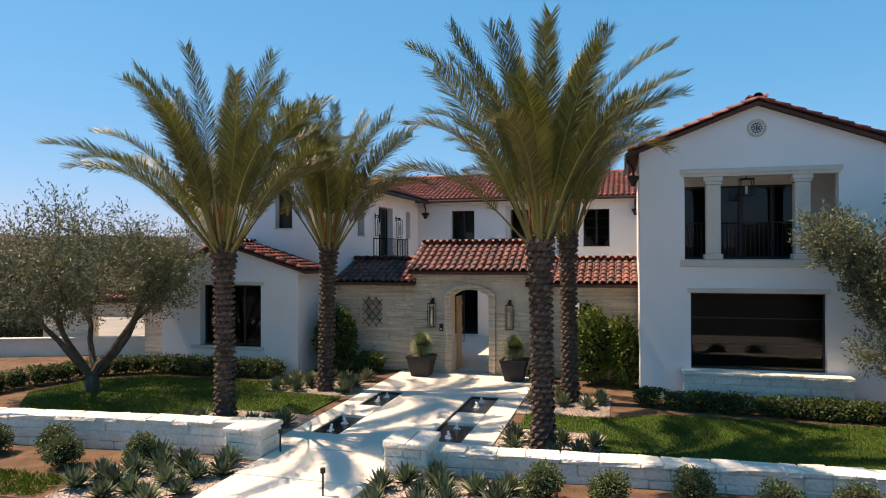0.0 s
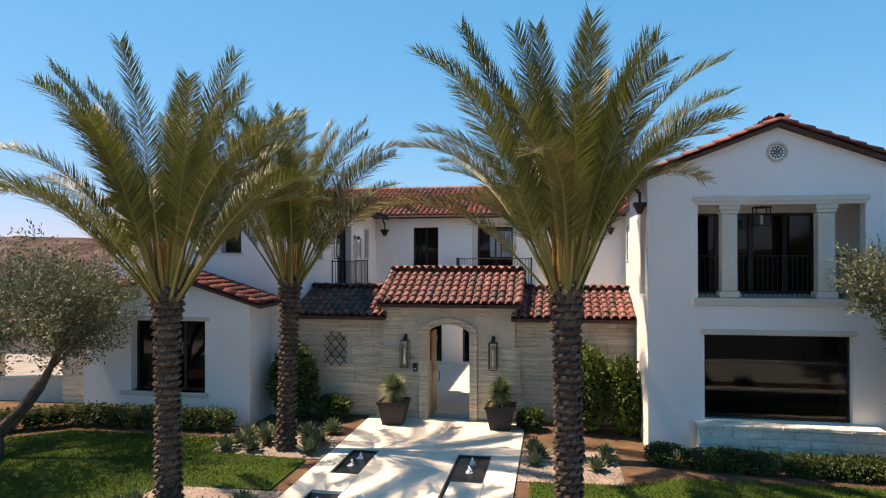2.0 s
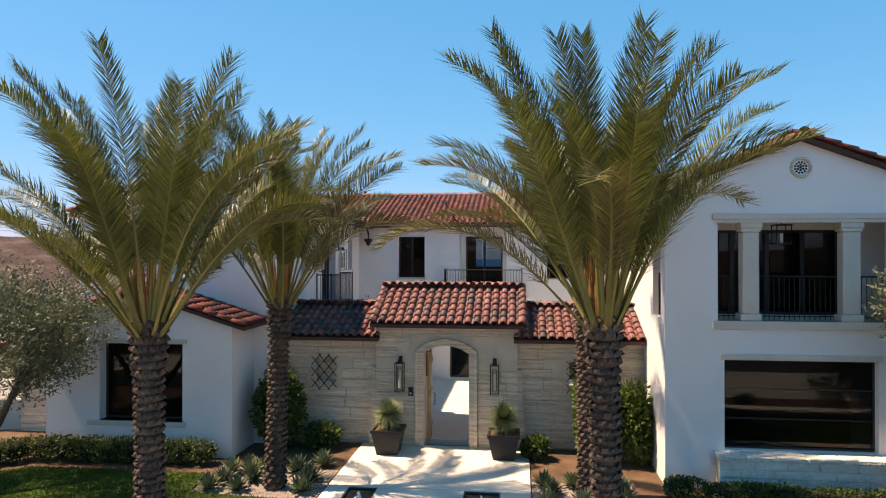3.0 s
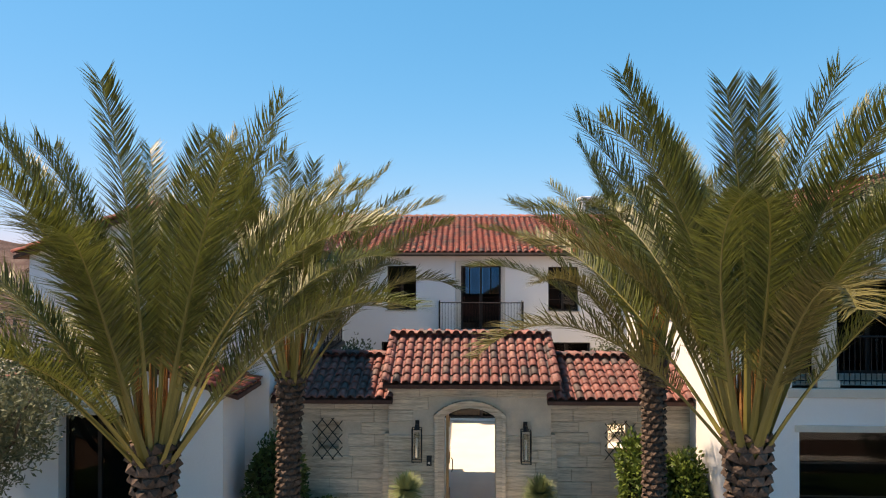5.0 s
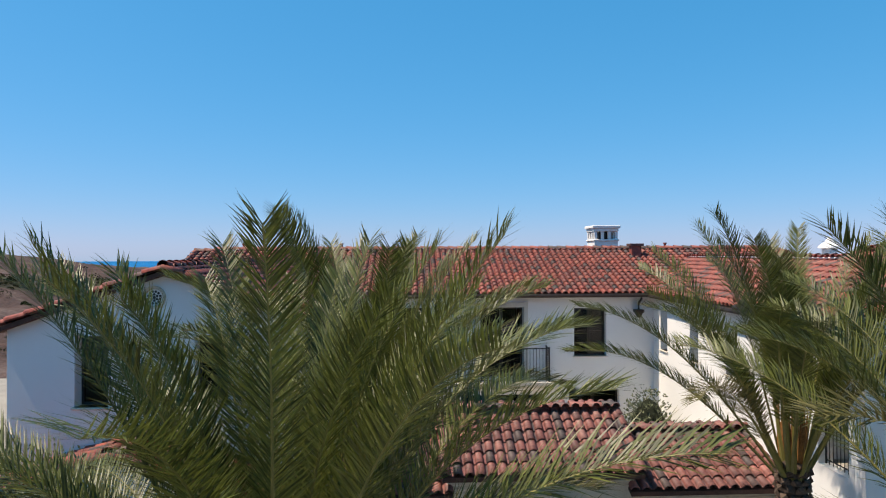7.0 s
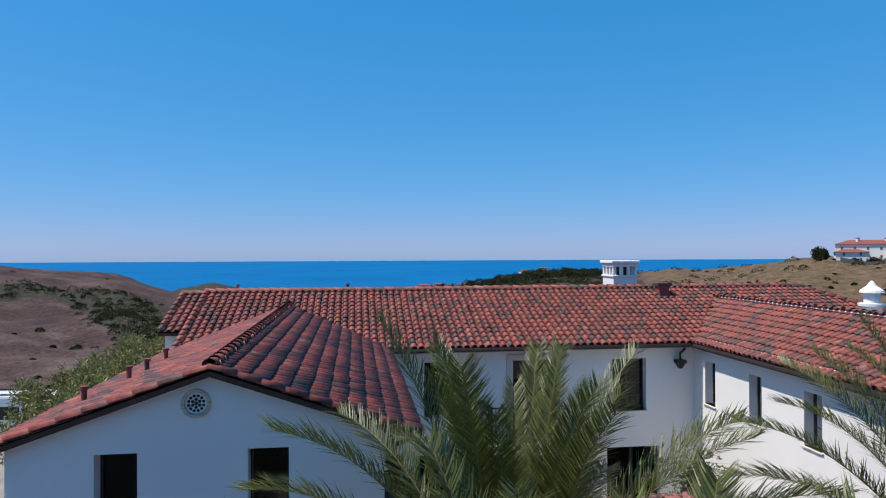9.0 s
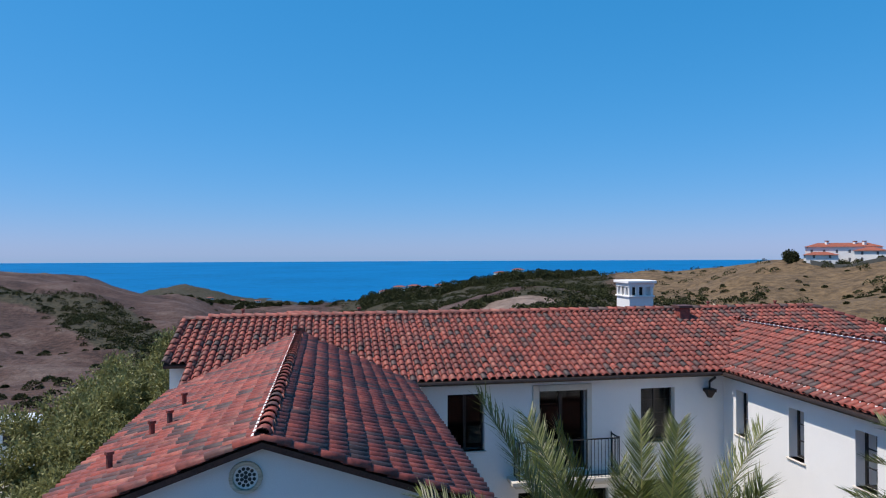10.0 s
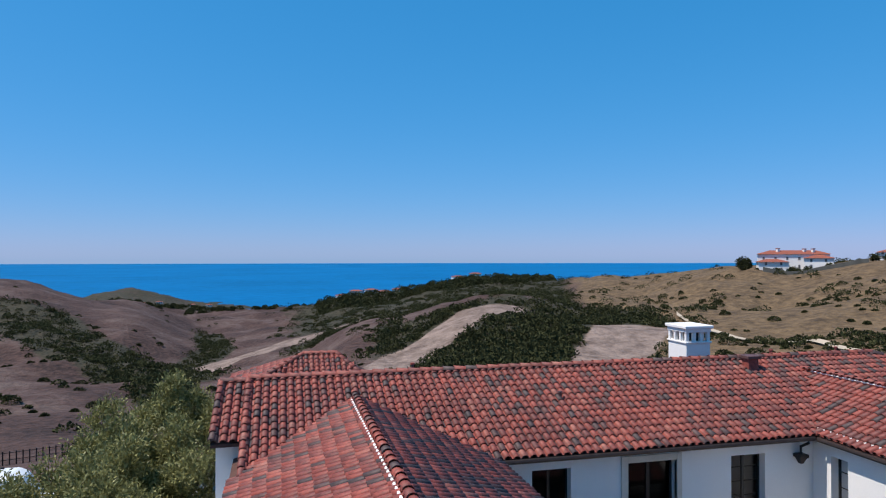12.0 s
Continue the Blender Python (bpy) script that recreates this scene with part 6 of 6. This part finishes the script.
palm(-1.22, 17.9, G, 4.5, 4, 0.87, 32, "date palm in the gravel bed near the gabled wing", 0.2, 0.54, (-1.4, 0.16))

# ---- side garden and gate ----
sidegate = thing("side_gate_wall", "cream limestone garden wall with a tiled coping and wide opening", "wall")
rng = random.Random(31)
for x0, x1 in ((-22.3, -20.0), (-17.5, -15.25)):
    part("core", one_box(x0 + 0.03, x1 - 0.03, 21.55, 21.95, -0.5, 2.3), MORTAR, sidegate)
    stone_courses(sidegate, x0, x1, -0.2, 2.3, lambda u, z, d: (u, 21.5 + d, z), 0.06, rng, 0.29, (0.5, 1.2), 0.003, LIME, gap=0.004, proud=0.004)
part("beam", one_box(-20.0, -17.5, 21.52, 21.98, 1.62, 2.3, 0.01), LIME, sidegate)
gable_roof(sidegate, -22.5, -15.35, 21.25, 22.25, 2.3, 2.52, 'x', "barrel tile coping of the side wall", seed=95)
lowwall = thing("low_wall", "cream rendered low wall along the sunken drive", "wall")
body = part("body", one_box(0, 12.0, 0, 0.25, -0.6, 0.75, 0.01), TRIMSTONE, lowwall)
cap = part("cap", one_box(-0.02, 12.02, -0.04, 0.29, 0.75, 0.82, 0.01), TRIMSTONE, lowwall)
lowwall.matrix_basis = Matrix.Translation((-27.5, 18.6, 0)) @ Matrix.Rotation(radians(21), 4, 'Z')
sheet("driveway", -42, -15.3, 21.4, 52.0, -0.06, mat("worn_concrete", (0.26, 0.24, 0.21), 0.9, 0.15, 0.8, 30.0, 0.3), "worn concrete driveway beside the villa", "driveway")
fence = thing("iron_fence", "black iron fence beside the drive", "fence")
for i in range(34):
    x = -30.5 + i * 0.18
    bm = bmesh.new()
    tube(bm, [(x, 22.6, -0.8), (x, 22.6, 1.35)], 0.012, 5)
    part("picket", bm, IRON, fence)
for z in (-0.5, 1.2):
    bm = bmesh.new()
    tube(bm, [(-30.6, 22.6, z), (-24.4, 22.6, z)], 0.016, 5)
    part("rail", bm, IRON, fence)
for i, (x, y) in enumerate(((-27.2, 20.6), (-28.6, 21.3), (-26.0, 21.4))):
    bush(x, y, -0.3, 0.55, 1.0, 1500, 500 + i, HEDGE, "clipped ball bush by the iron fence", group="ball bushes")
for i, (x, y) in enumerate(((-20.3, 26.5), (-18.8, 26.6))):
    bush(x, y, 0.0, 0.9, 1.5, 2200, 520 + i, SHRUB, "round yellow-green shrub behind the side wall")

hedge([(-31.0, 24.2), (-22.8, 24.0)], 1.1, 1.7, 21, 9000, "tall dark hedge behind the iron fence")

# ---- far hillside: fence, scrub, trees, road and houses ----
valley_fence = thing("valley_fence", "thin dark post-and-rail fence on the hillside", "fence")
prev = None
for i in range(46):
    a = radians(-24 + i * 0.42)
    x, y = CX + 74 * math.sin(a), CY + 74 * math.cos(a)
    z = land(x, y)
    bm = bmesh.new()
    tube(bm, [(x, y, z - 0.2), (x, y, z + 1.3)], 0.06, 5)
    part("post", bm, IRON, valley_fence)
    if prev:
        for h in (0.5, 1.15):
            bm = bmesh.new()
            tube(bm, [(prev[0], prev[1], prev[2] + h), (x, y, z + h)], 0.03, 4)
            part("rail", bm, IRON, valley_fence)
    prev = (x, y, z)


def clumps(name, spots, seed, per, label, category, leaf=0.9, material=None):
    """Many far shrubs or trees, each a clump of leaves, as one mesh."""
    P, U, g = [], [], np.random.default_rng(seed)
    S = []
    for x, y, z, r, h in spots:
        u = g.normal(0, 1, (per, 3))
        u /= np.linalg.norm(u, axis=1)[:, None]
        u[:, 2] = np.abs(u[:, 2])
        rr = g.uniform(0.75, 1.0, per)[:, None]
        P.append(np.array((x, y, z)) + u * np.array((r, r, h)) * rr)
        U.append(u)
    ob = new(name, leaves(np.concatenate(P), np.concatenate(U), leaf, leaf * 0.4, seed, 0, name, material or SCRUB))
    tagged(ob, label, category, kind="stuff")


g = random.Random(77)
near_s, far_s, tree_s = [], [], []
while len(near_s) < 150:
    a, d = g.uniform(-30, 50), g.uniform(75, 260)
    x, y = polar(a, d)
    scrub, scar, straw = cover_at(x, y)
    if scrub < 0.3 and scar < 0.2 and noise.noise(Vector((x / 40, y / 40, 3))) + 0.3 * g.random() > (0.0 if a > 28 else 0.1):
        r = 0.6 + 1.5 * g.random() ** 2
        near_s.append((x, y, land(x, y) - 0.2, r, r * g.uniform(0.7, 1.0)))
while len(far_s) < 5200:
    a, d = g.uniform(-34, 52), 88 * math.exp(g.uniform(0, 1.95))
    x, y = polar(a, d)
    scrub, scar, straw = cover_at(x, y)
    if g.random() < 0.05 + 0.35 * straw + scrub ** 1.5 and scar < 0.3 and noise.noise(Vector((x / 22, y / 22, 7))) + 1.1 * scrub + 0.12 * straw > 0.12 + 0.4 * g.random():
        r = (0.55 - 0.2 * straw * (scrub < 0.2) + 1.3 * g.random() ** 2) * (1.0 + d / 350)
        z = land(x, y)
        if z > -41:
            far_s.append((x, y, z - 0.35, r, r * g.uniform(0.6, 1.0)))
for i in range(330):
    a = radians(g.uniform(3, 23))
    d = g.uniform(440, 560)
    x, y = CX + d * math.sin(a), CY + d * math.cos(a)
    r = g.uniform(2.5, 4.5)
    tree_s.append((x, y, land(x, y) - 0.5, r, r * g.uniform(1.0, 1.6)))
for i in range(120):
    a = radians(g.uniform(-14, 2))
    d = g.uniform(560, 660)
    x, y = CX + d * math.sin(a), CY + d * math.cos(a)
    r = g.uniform(2.0, 3.5)
    tree_s.append((x, y, land(x, y) - 0.5, r, r * g.uniform(0.8, 1.2)))
clumps("scrub", near_s, 1, 600, "dark green scrub bushes on the dry valley slope", "scrub", 0.28)
clumps("far_scrub", far_s, 2, 95, "dense dark scrub on the far hillside", "scrub", 0.5)
clumps("far_trees", tree_s, 3, 200, "dark belt of trees along the far ridge", "trees", 1.1)

DIRT = mat("pale_dirt_road", (0.44, 0.36, 0.27), 0.95, 0.12, 0.3, 3.0, 0.3)


def track(name, way, width, label):
    bm = bmesh.new()
    rows = []
    for i in range(61):
        k = i / 60 * (len(way) - 1)
        j = min(len(way) - 2, int(k))
        a = way[j][0] + (way[j + 1][0] - way[j][0]) * (k - j)
        d = way[j][1] + (way[j + 1][1] - way[j][1]) * (k - j)
        row = []
        for s in (-1, 1):
            x, y = CX + (d + s * width) * math.sin(radians(a)), CY + (d + s * width) * math.cos(radians(a))
            row.append(bm.verts.new((x, y, land(x, y) + 0.5)))
        rows.append(row)
    for q, r in zip(rows, rows[1:]):
        bm.faces.new((q[0], r[0], r[1], q[1]))
    bmesh.ops.recalc_face_normals(bm, faces=bm.faces[:])
    tagged(part(name, bm, DIRT), label, "road", kind="structure")


track("dirt_road", [(33, 176), (34.4, 161), (37.4, 147), (42.2, 131), (47.3, 104)], 2.0, "pale dirt road winding along the hillside")
track("dirt_track", [(22.5, 200), (27, 207), (31, 211), (33.5, 202), (34.5, 190)], 1.0, "narrow pale track on the far slope")


def far_house(a, d, w, dep, h, label, turn=0.0, storeys=2, wall=STUCCO):
    x, y = CX + d * math.sin(radians(a)), CY + d * math.cos(radians(a))
    z = land(x, y)
    t = thing("far_house", label, "house", "far houses")
    m = Matrix.Translation((x, y, z)) @ Matrix.Rotation(radians(-a + turn), 4, 'Z')
    t.matrix_basis = m
    part("wall", one_box(-w / 2, w / 2, -dep / 2, dep / 2, -3, h), wall, t)
    bm = bmesh.new()
    e = 0.6
    b = [bm.verts.new(v) for v in ((-w / 2 - e, -dep / 2 - e, h), (w / 2 + e, -dep / 2 - e, h), (w / 2 + e, dep / 2 + e, h), (-w / 2 - e, dep / 2 + e, h))]
    k = min(w, dep) / 2
    tt = [bm.verts.new((-w / 2 + k, 0, h + k * 0.35)), bm.verts.new((w / 2 - k, 0, h + k * 0.35))]
    bm.faces.new((b[0], b[1], tt[1], tt[0]))
    bm.faces.new((b[2], b[3], tt[0], tt[1]))
    bm.faces.new((b[1], b[2], tt[1]))
    bm.faces.new((b[3], b[0], tt[0]))
    bm.faces.new(b[::-1])
    part("roof", bm, FARROOF, t, "orange tile roof")
    n = max(2, int(w / 4))
    for s in range(storeys):
        for i in range(n):
            u = -w / 2 + w * (i + 0.5) / n
            zz = 0.8 + s * h / storeys
            part("window", one_box(u - 0.4, u + 0.4, -dep / 2 - 0.05, -dep / 2 + 0.1, zz, zz + 1.2), FARWIN, t)
    return t


FARWIN = mat("far_window", (0.10, 0.10, 0.11), 0.3, 0.2, 1.0, 5.0, 0.0, spec=0.5)
TERRACE = mat("grey_terrace_wall", (0.10, 0.10, 0.09), 0.9, 0.2, 0.4, 4.0, 0.3)
FARROOF = mat("orange_tile", (0.26, 0.08, 0.05), 0.85, 0.15, 0.8, 6.0, 0.3)
far_house(41.6, 306, 26, 9, 6.4, "white mansion with an orange tile roof on the ridge", 4)
far_house(40.2, 297, 11, 7, 4.2, "lower white wing of the mansion on the ridge", 8)
far_house(43.4, 298, 10, 8, 4.6, "white garden wing of the mansion on the ridge", -3)
far_house(48.2, 300, 12, 8, 3.2, "low white villa further along the ridge")
for i, (a, d) in enumerate(((6.2, 545), (7.5, 548), (8.6, 550), (9.8, 546), (5.0, 550), (15, 552), (16.5, 555))):
    far_house(a, d, 10, 6, 6.5, "far pale house with a red roof among trees", 10 * (i % 3))
for i in range(14):
    a = -12 + i * 1.25
    far_house(a, 640 + 18 * (i % 3), 4.5, 4, 2.2, "small far pale house near the coast", 20 * (i % 4), 1)
for a, d, h in ((40.6, 304, 8.6), (42.4, 305, 8.4), (43.0, 304, 8.4)):
    x, y = polar(a, d)
    z = land(*polar(41.6, 306))
    t = thing("far_chimney", "small white chimney on the far mansion's roof", "chimney", "far chimneys")
    part("shaft", one_box(x - 0.5, x + 0.5, y - 0.5, y + 0.5, z + 4.5, z + h), STUCCO, t)
    part("cap", one_box(x - 0.65, x + 0.65, y - 0.65, y + 0.65, z + h, z + h + 0.25), FARROOF, t)
# retaining wall and trees below the mansion
terrace = thing("retaining_wall", "long grey retaining wall below the far mansion", "wall")
for i in range(14):
    (xa, ya), (xb, yb) = polar(39.6 + i * 0.5, 286), polar(40.1 + i * 0.5, 286)
    bm = bmesh.new()
    za, zb = land(xa, ya), land(xb, yb)
    prism(bm, [(0, za - 1.5), (1, zb - 1.5), (1, zb + 1.5), (0, za + 1.5)], lambda u, v, k: (xa + (xb - xa) * u, ya + (yb - ya) * u + k, v), 0.5)
    part("wall_panel", bm, TERRACE, terrace)
g = random.Random(91)
for i in range(12):
    x, y = polar(g.uniform(37, 50), g.uniform(288, 296))
    r = g.uniform(0.8, 1.9)
    bush(x, y, land(x, y) - 0.2, r, r * g.uniform(1.2, 1.9), 420, 720 + i, SCRUB, "dark garden shrub beside the far mansion", "far_shrub", "shrub", 0.55, 0.2, "far garden shrubs")
# surf on the rocks of the headland
bm = bmesh.new()
ring = [(14 * math.cos(k * 0.4488) * g.uniform(0.7, 1.3), 6 * math.sin(k * 0.4488) * g.uniform(0.5, 1.5)) for k in range(14)]
prism(bm, ring, lambda u, v, k: (-97 + u, 766 + v, -41.85 - k), 0.1)
tagged(part("surf", bm, FOAM), "white surf breaking off the headland", "surf", kind="structure")
bush(CX + 297 * math.sin(radians(38.2)), CY + 297 * math.cos(radians(38.2)), land(CX + 297 * math.sin(radians(38.2)), CY + 297 * math.cos(radians(38.2))) - 0.3, 3.0, 5.0, 900, 700, SCRUB, "round dark tree beside the far mansion", "far_tree", "tree", 0.9, 0.3)

# white van on the drive
van = thing("parked_van", "white parked van with dark windows", "van")
vx, vy, vz = -26.2, 46.0, -0.06
VANP = mat("white_car_paint", (0.75, 0.76, 0.77), 0.25, 0.02, 1.0, 20.0, 0.0, spec=0.5)
bm = bmesh.new()
prism(bm, [(-2.9, 0.4), (2.7, 0.4), (2.85, 0.95), (2.6, 1.25), (1.75, 1.45), (1.1, 2.4), (0.75, 2.58), (-2.7, 2.62), (-2.9, 2.45)], lambda u, v, d: (vx + u, vy - 1.0 + d, vz + v), 2.0)
bmesh.ops.bevel(bm, geom=bm.edges[:], offset=0.05, segments=2, affect='EDGES')
part("body", bm, VANP, van)
for s in (-1.02, 0.99):
    for a, b in ((-2.5, -1.35), (-1.2, -0.1), (0.05, 0.95)):
        part("side_window", one_box(vx + a, vx + b, vy + s, vy + s + 0.03, vz + 1.5, vz + 2.15, 0.01), FRAME, van)
    part("trim_strip", one_box(vx - 2.8, vx + 2.5, vy + s, vy + s + 0.03, vz + 0.75, vz + 0.83), FRAME, van)
part("roof_rack", one_box(vx - 2.2, vx + 0.2, vy - 0.7, vy - 0.66, vz + 2.62, vz + 2.70), IRON, van)
part("roof_rack", one_box(vx - 2.2, vx + 0.2, vy + 0.66, vy + 0.7, vz + 2.62, vz + 2.70), IRON, van)
for wx in (-1.8, 1.75):
    for wy in (-1.02, 0.84):
        bm = bmesh.new()
        tube(bm, [(vx + wx, vy + wy, vz + 0.37), (vx + wx, vy + wy + 0.18, vz + 0.37)], 0.37, 18)
        wheel = part("wheel", bm, FRAME, van)
        bm = bmesh.new()
        tube(bm, [(vx + wx, vy + wy - 0.01, vz + 0.37), (vx + wx, vy + wy + 0.19, vz + 0.37)], 0.2, 14)
        part("rim", bm, GUTTER, wheel)
# cupola beyond the courtyard wing
cup = thing("rear_chimney", "white turned chimney pot with a pointed cap", "chimney")
bm = bmesh.new()
cx, cy = 7.5, 30.4
prev = None
tubes = ((5.8, 0.3), (7.65, 0.3), (7.67, 0.42), (7.75, 0.42), (7.77, 0.25), (8.1, 0.25), (8.12, 0.38), (8.2, 0.35), (8.35, 0.15), (8.52, 0.04))
rings = [[bm.verts.new((cx + r * math.cos(k * math.pi / 8), cy + r * math.sin(k * math.pi / 8), z)) for k in range(16)] for z, r in tubes]
for a, b in zip(rings, rings[1:]):
    for k in range(16):
        bm.faces.new((a[k], a[(k + 1) % 16], b[(k + 1) % 16], b[k]))
part("pot", bm, STUCCO, cup)
part("base", one_box(cx - 0.55, cx + 0.55, cy - 0.5, cy + 0.5, -0.5, 7.3), STUCCO, cup)
